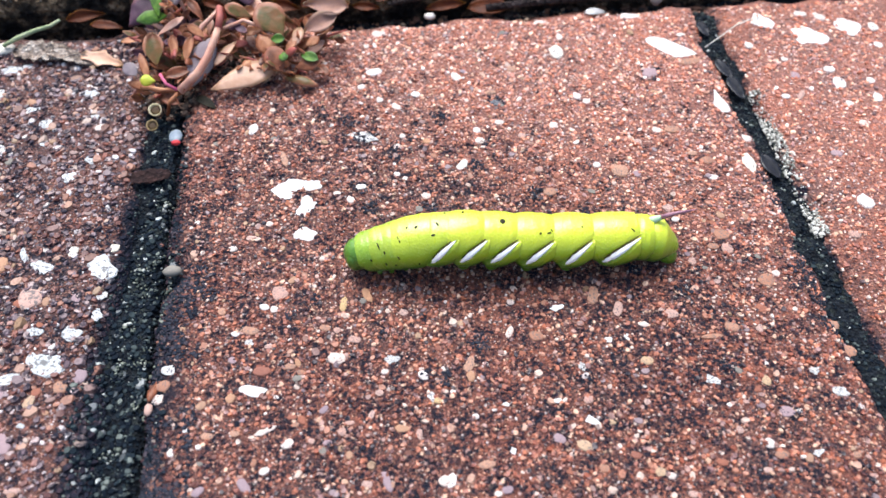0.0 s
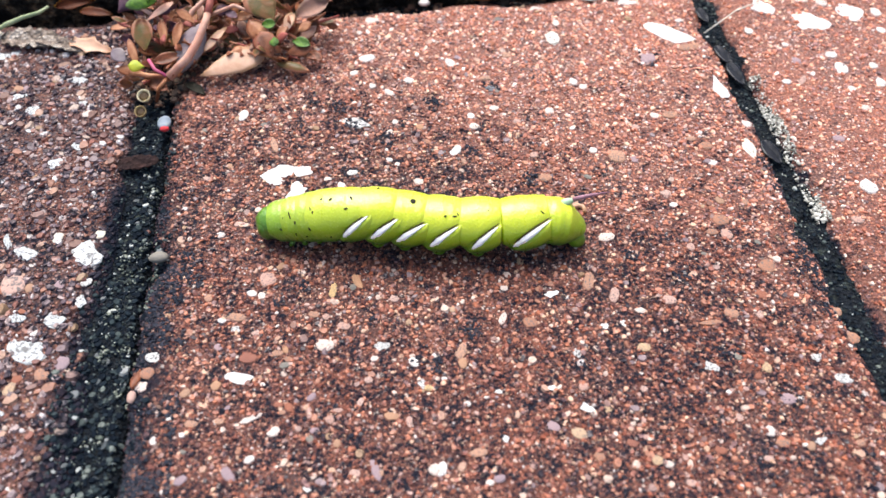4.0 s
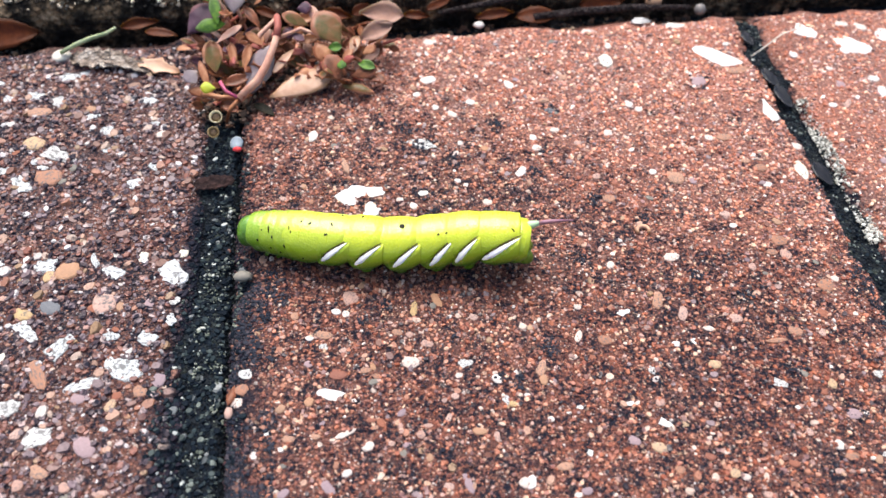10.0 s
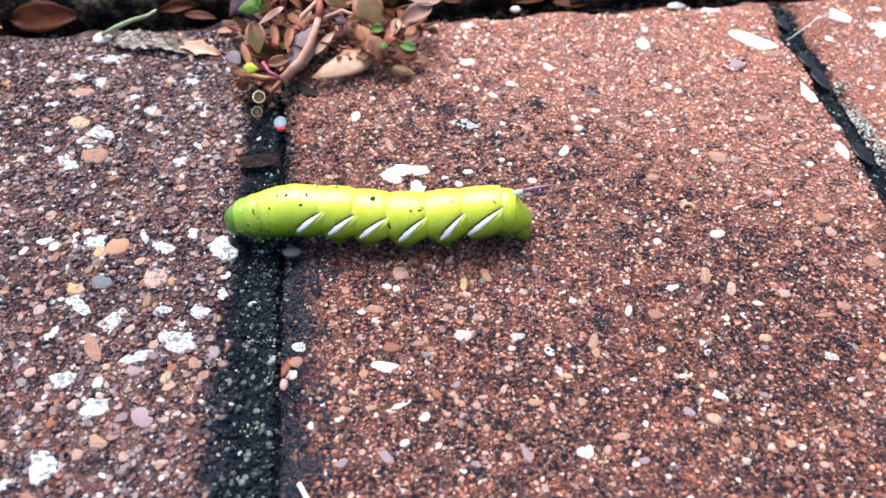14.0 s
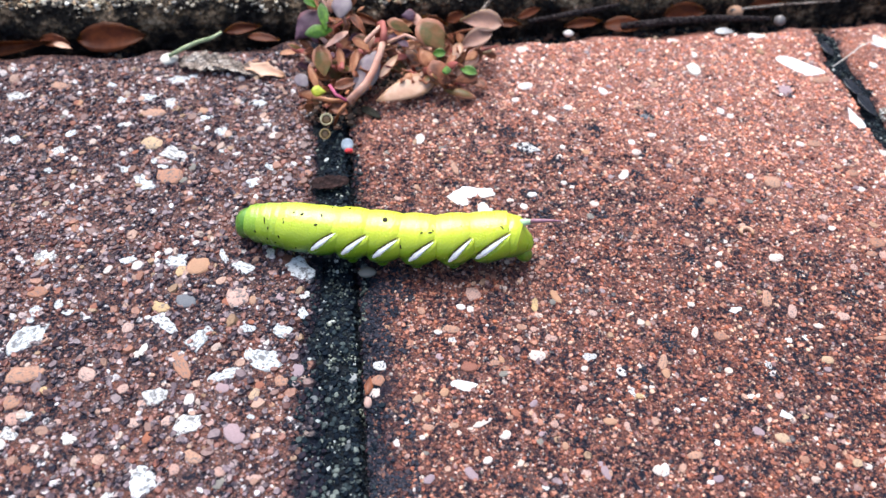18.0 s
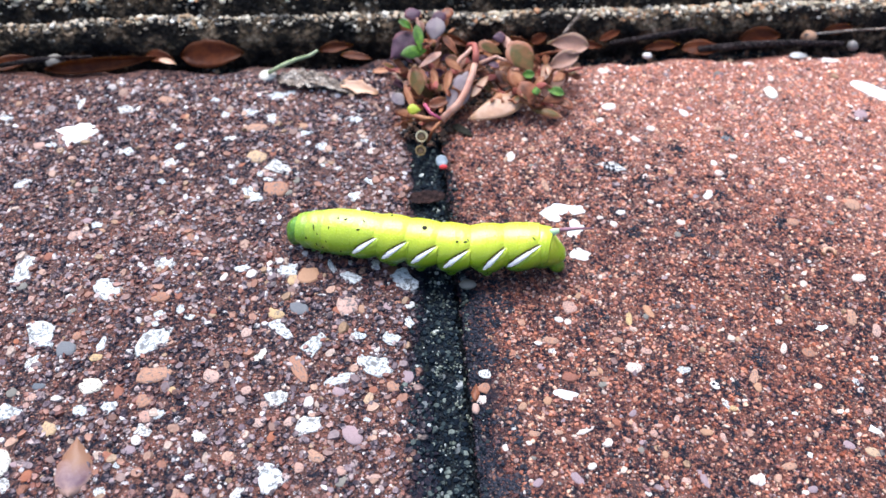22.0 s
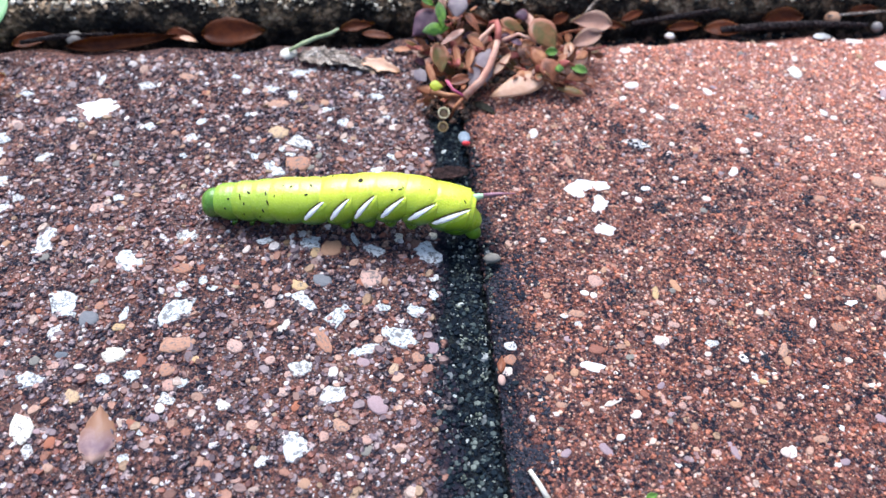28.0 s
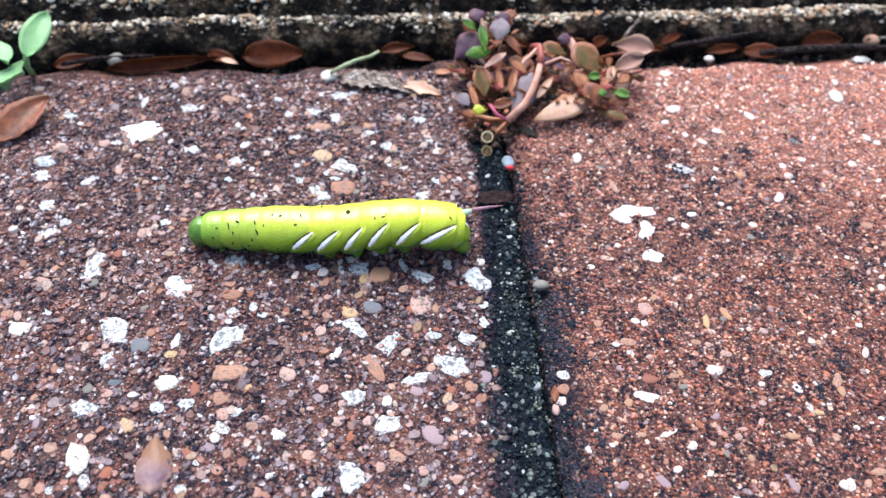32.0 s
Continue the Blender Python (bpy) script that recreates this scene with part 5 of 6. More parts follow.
# ---- motion of the caterpillar ----
# seconds; then head front, the six creases behind the striped rings, horn base and rear end, each x, y, z in cm
def motions():
    gait = [
        (0, 0.19, 1.69, 0.30, 1.93, 1.64, 0.62, 2.36, 1.62, 0.57, 2.89, 1.59, 0.50, 3.49, 1.55, 0.45, 4.14, 1.51, 0.44, 4.88, 1.47, 0.46, 5.11, 1.43, 0.57, 5.65, 1.38, 0.01),
        (1, -0.25, 1.97, 0.30, 1.68, 1.64, 0.44, 2.21, 1.64, 0.44, 2.78, 1.64, 0.44, 3.36, 1.60, 0.44, 3.89, 1.58, 0.51, 4.45, 1.53, 0.69, 4.73, 1.50, 0.68, 4.95, 1.45, 0.29),
        (2, -0.75, 2.18, 0.30, 1.59, 1.59, 0.44, 2.09, 1.64, 0.44, 2.55, 1.68, 0.44, 3.02, 1.67, 0.49, 3.48, 1.61, 0.55, 4.00, 1.55, 0.47, 4.35, 1.52, 0.44, 4.37, 1.47, 0.50),
        (3, -1.01, 2.14, 0.30, 1.17, 1.83, 0.44, 1.58, 1.83, 0.50, 1.99, 1.78, 0.53, 2.46, 1.71, 0.44, 3.02, 1.62, 0.44, 3.70, 1.57, 0.52, 3.96, 1.52, 0.61, 4.34, 1.47, 0.25),
        (4, -1.03, 2.16, 0.30, 0.75, 1.97, 0.57, 1.16, 1.92, 0.50, 1.63, 1.81, 0.44, 2.16, 1.70, 0.44, 2.80, 1.64, 0.44, 3.56, 1.64, 0.45, 3.82, 1.59, 0.54, 4.21, 1.54, 0.32),
        (5, -1.27, 2.10, 0.30, 0.39, 1.99, 0.51, 0.87, 1.91, 0.44, 1.43, 1.79, 0.44, 2.02, 1.73, 0.44, 2.66, 1.74, 0.44, 3.22, 1.69, 0.60, 3.53, 1.64, 0.57, 3.82, 1.59, 0.34),
        (6, -1.86, 2.50, 0.30, 0.38, 1.84, 0.44, 0.94, 1.81, 0.44, 1.40, 1.81, 0.44, 1.89, 1.82, 0.47, 2.35, 1.74, 0.56, 2.98, 1.63, 0.56, 3.28, 1.63, 0.44, 3.23, 1.58, 0.41),
        (7, -2.13, 2.36, 0.30, 0.06, 1.93, 0.44, 0.49, 1.95, 0.44, 0.89, 1.92, 0.46, 1.35, 1.84, 0.44, 1.86, 1.73, 0.44, 2.54, 1.68, 0.52, 2.82, 1.63, 0.58, 3.15, 1.58, 0.26),
        (8, -2.15, 2.22, 0.30, -0.37, 2.03, 0.57, 0.04, 1.98, 0.50, 0.51, 1.87, 0.44, 1.04, 1.76, 0.44, 1.68, 1.70, 0.44, 2.44, 1.70, 0.45, 2.70, 1.65, 0.54, 3.09, 1.60, 0.32),
        (9, -2.35, 2.16, 0.30, -0.69, 2.05, 0.51, -0.21, 1.97, 0.44, 0.35, 1.85, 0.44, 0.94, 1.79, 0.44, 1.58, 1.80, 0.44, 2.14, 1.75, 0.60, 2.45, 1.70, 0.57, 2.74, 1.65, 0.34),
        (10, -2.67, 2.63, 0.30, -0.80, 2.09, 0.44, -0.28, 1.98, 0.44, 0.30, 1.93, 0.44, 0.82, 1.93, 0.44, 1.28, 1.85, 0.61, 1.86, 1.75, 0.66, 2.15, 1.73, 0.52, 2.15, 1.68, 0.50),
        (11, -3.08, 2.63, 0.30, -0.94, 2.03, 0.44, -0.50, 1.99, 0.44, -0.07, 2.05, 0.44, 0.41, 1.98, 0.46, 0.88, 1.90, 0.45, 1.50, 1.79, 0.52, 1.80, 1.72, 0.55, 2.05, 1.67, 0.23),
        (12, -3.27, 2.48, 0.30, -1.36, 2.19, 0.56, -0.96, 2.13, 0.48, -0.50, 2.03, 0.44, 0.04, 1.89, 0.44, 0.59, 1.82, 0.44, 1.36, 1.79, 0.47, 1.61, 1.73, 0.56, 2.00, 1.68, 0.32),
        (13, -3.34, 2.29, 0.30, -1.68, 2.13, 0.64, -1.19, 2.08, 0.53, -0.69, 2.01, 0.44, -0.07, 1.89, 0.44, 0.55, 1.83, 0.44, 1.11, 1.81, 0.50, 1.43, 1.75, 0.57, 1.81, 1.70, 0.37),
        (14, -3.69, 2.38, 0.30, -2.03, 2.27, 0.51, -1.55, 2.19, 0.44, -0.99, 2.07, 0.44, -0.40, 2.01, 0.44, 0.24, 2.02, 0.44, 0.80, 1.97, 0.60, 1.11, 1.92, 0.57, 1.40, 1.87, 0.34),
        (15, -4.21, 2.79, 0.30, -2.07, 2.19, 0.44, -1.63, 2.15, 0.44, -1.20, 2.21, 0.44, -0.72, 2.14, 0.46, -0.25, 2.06, 0.45, 0.37, 1.95, 0.52, 0.67, 1.88, 0.55, 0.92, 1.83, 0.23),
        (16, -4.37, 2.75, 0.30, -2.47, 2.41, 0.53, -2.10, 2.34, 0.55, -1.65, 2.26, 0.53, -1.15, 2.09, 0.44, -0.59, 1.97, 0.44, 0.16, 1.92, 0.49, 0.43, 1.83, 0.57, 0.78, 1.78, 0.24),
        (17, -4.45, 2.84, 0.30, -2.86, 2.54, 0.48, -2.44, 2.40, 0.44, -1.88, 2.28, 0.44, -1.29, 2.09, 0.44, -0.66, 1.98, 0.44, 0.08, 1.98, 0.45, 0.37, 1.88, 0.56, 0.76, 1.83, 0.23),
        (18, -4.83, 2.93, 0.30, -3.06, 2.44, 0.44, -2.57, 2.33, 0.44, -2.03, 2.21, 0.44, -1.43, 2.11, 0.44, -0.84, 2.09, 0.44, -0.26, 2.04, 0.59, 0.02, 1.97, 0.54, 0.25, 1.92, 0.40),
        (19, -5.33, 3.19, 0.30, -3.08, 2.47, 0.44, -2.64, 2.34, 0.44, -2.18, 2.29, 0.44, -1.71, 2.27, 0.44, -1.24, 2.18, 0.55, -0.67, 2.05, 0.54, -0.34, 2.01, 0.44, -0.32, 1.96, 0.37),
        (20, -5.54, 3.10, 0.30, -3.48, 2.60, 0.44, -3.14, 2.57, 0.45, -2.70, 2.48, 0.46, -2.25, 2.32, 0.44, -1.74, 2.19, 0.44, -1.04, 2.12, 0.48, -0.77, 2.02, 0.57, -0.40, 1.97, 0.32),
        (21, -5.59, 2.98, 0.30, -3.89, 2.69, 0.57, -3.50, 2.62, 0.47, -3.04, 2.44, 0.44, -2.45, 2.30, 0.44, -1.83, 2.21, 0.44, -1.08, 2.16, 0.46, -0.82, 2.07, 0.56, -0.40, 2.02, 0.25),
        (22, -5.87, 3.09, 0.30, -4.17, 2.70, 0.44, -3.66, 2.57, 0.44, -3.15, 2.44, 0.44, -2.57, 2.32, 0.44, -1.97, 2.32, 0.44, -1.38, 2.25, 0.55, -1.13, 2.18, 0.59, -0.82, 2.13, 0.35),
        (23, -6.42, 3.15, 0.30, -4.21, 2.66, 0.44, -3.69, 2.53, 0.44, -3.22, 2.46, 0.44, -2.78, 2.45, 0.45, -2.33, 2.37, 0.62, -1.79, 2.27, 0.58, -1.45, 2.26, 0.48, -1.44, 2.21, 0.41),
        (24, -6.71, 3.02, 0.30, -4.51, 2.69, 0.65, -4.10, 2.63, 0.67, -3.72, 2.57, 0.70, -3.30, 2.51, 0.67, -2.80, 2.43, 0.54, -2.09, 2.33, 0.57, -1.87, 2.28, 0.58, -1.56, 2.23, 0.29),
        (25, -6.77, 2.88, 0.30, -4.93, 2.67, 0.82, -4.53, 2.62, 0.74, -4.08, 2.56, 0.56, -3.58, 2.48, 0.44, -3.01, 2.38, 0.44, -2.30, 2.33, 0.50, -2.08, 2.27, 0.55, -1.63, 2.22, 0.36),
        (26, -7.05, 3.21, 0.30, -5.35, 2.82, 0.44, -4.84, 2.69, 0.44, -4.33, 2.56, 0.44, -3.75, 2.44, 0.44, -3.15, 2.44, 0.44, -2.56, 2.37, 0.55, -2.31, 2.30, 0.59, -2.00, 2.25, 0.35),
        (27, -7.56, 3.27, 0.30, -5.35, 2.78, 0.44, -4.83, 2.65, 0.44, -4.36, 2.58, 0.44, -3.92, 2.57, 0.45, -3.47, 2.49, 0.62, -2.93, 2.39, 0.58, -2.59, 2.38, 0.48, -2.58, 2.33, 0.41),
        (28, -7.82, 3.19, 0.30, -5.50, 2.87, 0.56, -5.05, 2.81, 0.66, -4.63, 2.75, 0.76, -4.17, 2.69, 0.80, -3.69, 2.62, 0.68, -3.16, 2.55, 0.52, -2.87, 2.52, 0.49, -2.76, 2.47, 0.20),
        (29, -7.95, 3.12, 0.30, -5.96, 2.89, 0.67, -5.60, 2.85, 0.73, -5.18, 2.80, 0.66, -4.64, 2.73, 0.55, -4.09, 2.66, 0.53, -3.37, 2.58, 0.51, -3.09, 2.53, 0.54, -2.81, 2.48, 0.24),
        (30, -8.04, 3.17, 0.30, -6.39, 2.98, 0.58, -5.93, 2.93, 0.51, -5.42, 2.88, 0.45, -4.81, 2.79, 0.44, -4.17, 2.74, 0.44, -3.53, 2.67, 0.52, -3.21, 2.62, 0.56, -2.90, 2.57, 0.26),
        (31, -8.52, 3.19, 0.30, -6.59, 2.97, 0.44, -6.03, 2.89, 0.44, -5.49, 2.87, 0.44, -4.93, 2.84, 0.44, -4.39, 2.79, 0.57, -3.85, 2.74, 0.63, -3.56, 2.73, 0.58, -3.49, 2.68, 0.43),
        (32, -8.92, 3.15, 0.30, -6.62, 2.96, 0.44, -6.19, 2.92, 0.44, -5.73, 2.91, 0.53, -5.28, 2.87, 0.65, -4.79, 2.84, 0.68, -4.21, 2.79, 0.61, -3.91, 2.78, 0.52, -3.83, 2.73, 0.39),
    ]
    rows = [[] for _ in rings_of_body]
    home = []
    for t, *v in gait:
        s = [Vector(v[i:i + 3]) for i in range(0, 27, 3)]
        base = Vector((sum(p.x for p in s) / 9, sum(p.y for p in s) / 9, 0))
        home.append((t, pose(base.x * CM, base.y * CM, 0)))
        front = s[1] + (s[1] - s[2]) * 1.05
        front.z = 0.75 * s[1].z + 0.25 * 0.42
        neck = s[0] + (front - s[0]).normalized() * 0.40
        neck.z = 0.36
        chain = [s[0].copy(), neck] + [neck.lerp(front, w) for w in (0.22, 0.46, 0.72)] + [front] + [q.copy() for q in s[1:8]]
        chain[-1].x -= 0.20 - 0.45 * max(0.0, min(0.4, s[8].x - s[7].x))
        chain[-1].z = min(chain[-1].z, s[6].z + 0.04)
        level = [c.z for c in chain]
        for i in range(1, len(chain) - 1):
            chain[i].z = 0.22 * level[i - 1] + 0.56 * level[i] + 0.22 * level[i + 1]
        for n, (a, b) in enumerate(zip(chain[:-1], chain[1:])):
            mid, d = (a + b) / 2 - base, b - a
            if n == 0:
                mid = a.lerp(b, 0.68) - base
            yaw, rise = math.degrees(math.atan2(d.y, d.x)), math.degrees(math.atan2(d.z, math.hypot(d.x, d.y)))
            most = 5 if n == 11 else 30
            rows[n].append((t, pose(mid.x * CM, mid.y * CM, mid.z * CM, 0, -max(-most, min(most, rise)), yaw)))
        yaw = math.degrees(math.atan2(s[7].y - s[5].y, s[7].x - s[5].x))
        height = min(0.50, max(0.28, s[8].z))
        drop = math.degrees(math.asin(max(0.0, min(0.27, (chain[-1].z - height) / 0.5))))
        rows[-1].append((t, pose((max(s[8].x, s[7].x - 0.01) - base.x) * CM, (s[7].y - base.y) * CM, height * CM, 0, drop, yaw)))
    walk(caterpillar, home)
    for ob, r in zip(rings_of_body, rows):
        walk(ob, r)


# ---- gravel in the bricks ----
stones(brick_left, STONE_C, [
    (-8.96, 0.21, 0.36, 0.32, 9), (-10.10, -1.01, 0.34, 0.54, 8), (-11.57, 1.39, 0.36, 0.31, 10), (-6.26, 0.61, 0.30, 0.16, 59),
    (-7.11, -0.80, 0.23, 0.19, -3), (-4.28, 2.42, 0.17, 0.23, -3), (-3.66, 2.49, 0.20, 0.19, -3),
])
stones(brick_left, STONE_G, [
    (-5.63, 1.52, 0.37, 0.27, -21), (-9.49, 0.94, 0.38, 0.31, -3), (-9.79, 0.26, 0.21, 0.14, 9),
])
stones(brick_left, STONE_K, [
    (-11.44, 2.38, 0.30, 0.17, -15), (-4.80, 1.54, 0.44, 0.42, 9), (-7.03, 0.28, 0.28, 0.27, -3), (-6.51, 1.08, 0.19, 0.21, -3),
    (-9.87, 0.07, 0.22, 0.16, -3), (-6.43, -0.04, 0.19, 0.17, 53), (-7.98, -0.40, 0.24, 0.23, -3), (-7.31, -0.50, 0.14, 0.10, -3),
    (-8.95, -0.54, 0.12, 0.15, -3), (-6.21, -0.62, 0.24, 0.17, -3), (-5.54, -1.41, 0.17, 0.18, -3), (-11.04, 5.85, 0.23, 0.25, -2),
    (-9.83, 3.42, 0.28, 0.23, 11), (-11.90, 5.81, 0.30, 0.22, -2), (-4.41, -1.63, 0.22, 0.11, -3),
])
stones(brick_left, STONE_M, [
    (-8.15, -0.95, 0.18, 0.16, -3), (-4.72, -0.93, 0.38, 0.29, -50), (-4.94, -0.15, 0.22, 0.18, -3), (-3.80, 0.07, 0.20, 0.27, -3),
])
stones(brick_left, STONE_N, [
    (-5.48, 2.24, 0.43, 0.38, 45),
])
stones(brick_left, STONE_O, [
    (-8.08, 1.91, 0.37, 0.23, 3), (-7.96, 0.35, 0.57, 0.33, 9), (-8.06, -0.11, 0.29, 0.25, 9), (-5.61, 0.34, 0.59, 0.24, -60),
    (-5.30, -1.24, 0.31, 0.19, -24), (-11.85, 1.69, 0.22, 0.22, -3), (-11.14, -0.89, 0.22, 0.18, -3), (-6.19, 4.39, 0.46, 0.46, 25),
    (-6.69, 6.16, 0.49, 0.28, -2), (-8.68, 7.14, 0.33, 0.22, -2), (-4.05, -0.11, 0.22, 0.21, -14),
])
stones(brick_left, STONE_R, [
    (-8.49, 0.09, 0.18, 0.26, -3), (-8.47, -1.03, 0.20, 0.18, -3),
])
stones(brick_left, STONE_S, [
    (-8.09, 2.67, 0.38, 0.31, -3), (-5.42, -0.71, 0.43, 0.34, 51), (-5.95, -0.20, 0.40, 0.31, -3), (-10.00, 0.71, 0.31, 0.19, 73),
    (-8.00, -0.64, 0.27, 0.22, -3), (-6.44, -1.75, 0.24, 0.18, 40), (-9.92, -1.38, 0.18, 0.25, -3), (-6.16, 4.97, 0.55, 0.35, -16),
    (-6.37, 6.44, 0.26, 0.30, -2), (-8.33, 5.22, 0.32, 0.26, 27), (-11.12, 4.82, 0.35, 0.21, 35), (-11.35, 3.75, 0.20, 0.21, -3),
    (-10.44, 7.09, 0.14, 0.37, -2), (-9.45, 6.87, 0.40, 0.29, -2), (-3.70, 1.50, 0.20, 0.16, -3),
])
stones(brick_left, STONE_W, [
    (-10.60, 2.68, 0.66, 0.39, 71), (-9.03, 2.16, 0.55, 0.38, -25), (-9.98, 1.28, 0.64, 0.45, -34), (-8.07, 1.02, 0.68, 0.44, 53),
    (-10.18, -0.18, 0.41, 0.32, -3), (-9.03, -0.21, 0.24, 0.23, -3), (-8.60, -0.18, 0.23, 0.25, 21), (-5.97, -1.54, 0.50, 0.40, -33),
    (-8.48, -1.59, 0.19, 0.17, -3), (-5.86, 2.42, 0.40, 0.34, 22), (-4.73, 2.14, 0.42, 0.23, -21), (-6.68, 2.47, 0.31, 0.16, 10),
    (-5.95, 1.12, 0.54, 0.24, -36), (-5.35, 0.77, 0.49, 0.32, 67), (-4.61, 0.90, 0.23, 0.19, -3), (-4.54, 0.39, 0.28, 0.18, -67),
    (-4.90, 0.09, 0.57, 0.19, 20), (-5.07, 2.41, 0.35, 0.11, -68),
])
stones(brick_left, STONE_W, [
    (-8.92, 0.99, 0.27, 0.15, 81), (-7.79, -0.37, 0.19, 0.16, 50), (-11.21, 1.70, 0.19, 0.13, -3), (-7.69, 1.64, 0.14, 0.21, -3),
    (-8.04, 1.56, 0.19, 0.18, 22), (-7.52, 1.47, 0.20, 0.11, -3), (-8.09, 1.36, 0.14, 0.12, -3), (-10.39, -1.50, 0.13, 0.14, -3),
    (-8.07, -1.30, 0.11, 0.10, -3), (-8.31, -1.18, 0.11, 0.12, -3), (-12.09, 5.38, 0.45, 0.34, -2),
    (-12.07, 4.98, 0.27, 0.33, 28), (-11.77, 4.20, 0.33, 0.29, 20), (-11.61, 3.52, 0.36, 0.26, 19), (-6.63, 4.28, 0.54, 0.26, -44),
    (-6.27, 7.15, 0.41, 0.28, 5), (-5.29, 5.51, 0.27, 0.25, -2),
])
stones(brick_left, STONE_W, [
    (-6.83, 6.64, 0.28, 0.30, -2), (-4.61, 6.31, 0.32, 0.26, 5), (-11.94, 6.75, 0.35, 0.17, -2), (-9.21, 5.59, 0.23, 0.22, -2),
    (-8.43, 4.72, 0.16, 0.14, -3), (-10.81, 5.87, 0.23, 0.18, -2), (-8.19, 5.71, 0.24, 0.17, 63), (-4.64, 4.10, 0.26, 0.25, -3),
    (-4.32, 4.52, 0.23, 0.21, -3), (-9.49, 3.66, 0.20, 0.17, -3), (-7.35, 6.60, 0.19, 0.22, -2), (-5.66, 5.94, 0.32, 0.16, 12),
    (-4.41, 5.66, 0.19, 0.16, -2), (-7.62, 7.08, 0.21, 0.15, -2), (-7.23, 5.84, 0.20, 0.16, -2), (-5.98, 7.23, 0.20, 0.18, -2),
    (-5.25, 5.01, 0.18, 0.19, -2), (-7.02, 4.64, 0.19, 0.21, -3),
])
stones(brick_left, STONE_W, [
    (-6.35, 4.66, 0.18, 0.15, -3), (-6.50, 4.82, 0.14, 0.17, -2), (-3.81, 2.07, 0.55, 0.50, -34), (-4.06, 0.83, 0.36, 0.24, -15),
    (-4.31, 0.29, 0.53, 0.42, -20), (-3.74, 1.16, 0.20, 0.22, -3), (-4.49, -0.68, 0.12, 0.09, -3),
])
stones(brick_left, STONE_P, [
    (-10.33, 6.17, 0.74, 0.70, 50),
])
stones(brick_left, STONE_Y, [
    (-5.77, 2.17, 0.19, 0.25, -3), (-6.05, 1.44, 0.33, 0.22, -9), (-9.46, -0.51, 0.25, 0.26, -3), (-7.65, 0.06, 0.17, 0.14, -3),
    (-8.96, 0.74, 0.22, 0.15, -3), (-6.61, 5.31, 0.41, 0.37, -23), (-4.45, -0.30, 0.27, 0.15, 68),
])
stones(brick_middle, STONE_C, [
    (4.66, 6.68, 0.29, 0.43, -5), (7.60, 3.34, 0.53, 0.26, -90),
])
stones(brick_middle, STONE_G, [
    (3.20, 5.32, 0.23, 0.17, -20),
])
stones(brick_middle, STONE_K, [
    (-0.87, 1.26, 0.30, 0.28, 7), (0.29, 0.28, 0.21, 0.13, -23), (0.37, -2.02, 0.15, 0.14, -6), (1.07, 0.70, 0.14, 0.13, -6),
    (-1.01, 0.29, 0.15, 0.09, -6), (0.03, 0.47, 0.13, 0.11, 30), (0.62, -0.66, 0.13, 0.11, -6), (0.17, -1.08, 0.14, 0.08, -6),
    (-0.38, -1.31, 0.10, 0.09, -6), (0.49, -0.99, 0.14, 0.09, 59), (4.46, 0.45, 0.28, 0.17, 69), (5.72, -1.74, 0.12, 0.13, -6),
    (3.66, -1.07, 0.15, 0.14, -6), (5.28, 0.27, 0.25, 0.17, -6), (4.51, -1.18, 0.12, 0.10, -6), (4.79, -2.59, 0.15, 0.11, -6),
    (5.92, -2.36, 0.13, 0.10, -6), (-1.36, 2.42, 0.19, 0.11, -5),
])
stones(brick_middle, STONE_K, [
    (6.56, 1.43, 0.23, 0.22, -5), (5.82, 2.42, 0.20, 0.14, -5), (5.69, 4.03, 0.17, 0.14, -5), (3.56, 4.38, 0.17, 0.12, -5),
])
stones(brick_middle, STONE_M, [
    (-1.30, -1.87, 0.25, 0.15, -43), (0.65, -2.00, 0.31, 0.13, -74), (-0.15, -1.36, 0.14, 0.09, -6), (-1.91, -1.90, 0.18, 0.13, 40),
    (6.50, -1.53, 0.27, 0.18, -6), (3.12, -1.62, 0.22, 0.14, -28), (6.41, 5.89, 0.34, 0.32, 9),
])
stones(brick_middle, STONE_N, [
    (-1.97, -0.61, 0.15, 0.14, 66), (0.52, 1.09, 0.29, 0.14, -63), (0.91, -1.25, 0.21, 0.13, -6),
])
stones(brick_middle, STONE_O, [
    (-1.31, 0.60, 0.26, 0.16, -6), (-1.76, 0.99, 0.14, 0.15, -6), (-1.85, -1.09, 0.18, 0.12, 5), (-2.55, -0.22, 0.20, 0.21, 44),
    (-0.69, -0.09, 0.19, 0.11, -6), (-0.16, 0.54, 0.17, 0.12, -6), (-0.53, -0.20, 0.12, 0.10, -6), (-1.46, -1.10, 0.14, 0.10, -6),
    (-0.60, -1.04, 0.11, 0.08, -6), (4.12, 0.74, 0.34, 0.19, 70), (3.08, 0.07, 0.22, 0.19, -6), (6.15, -0.06, 0.23, 0.18, -6),
    (6.19, -2.17, 0.20, 0.13, 4), (1.99, -0.32, 0.28, 0.16, 74), (7.01, 0.75, 0.26, 0.30, -46), (7.90, -0.56, 0.27, 0.24, -6),
    (7.83, -0.09, 0.27, 0.20, -6), (2.05, -1.90, 0.27, 0.13, 5),
])
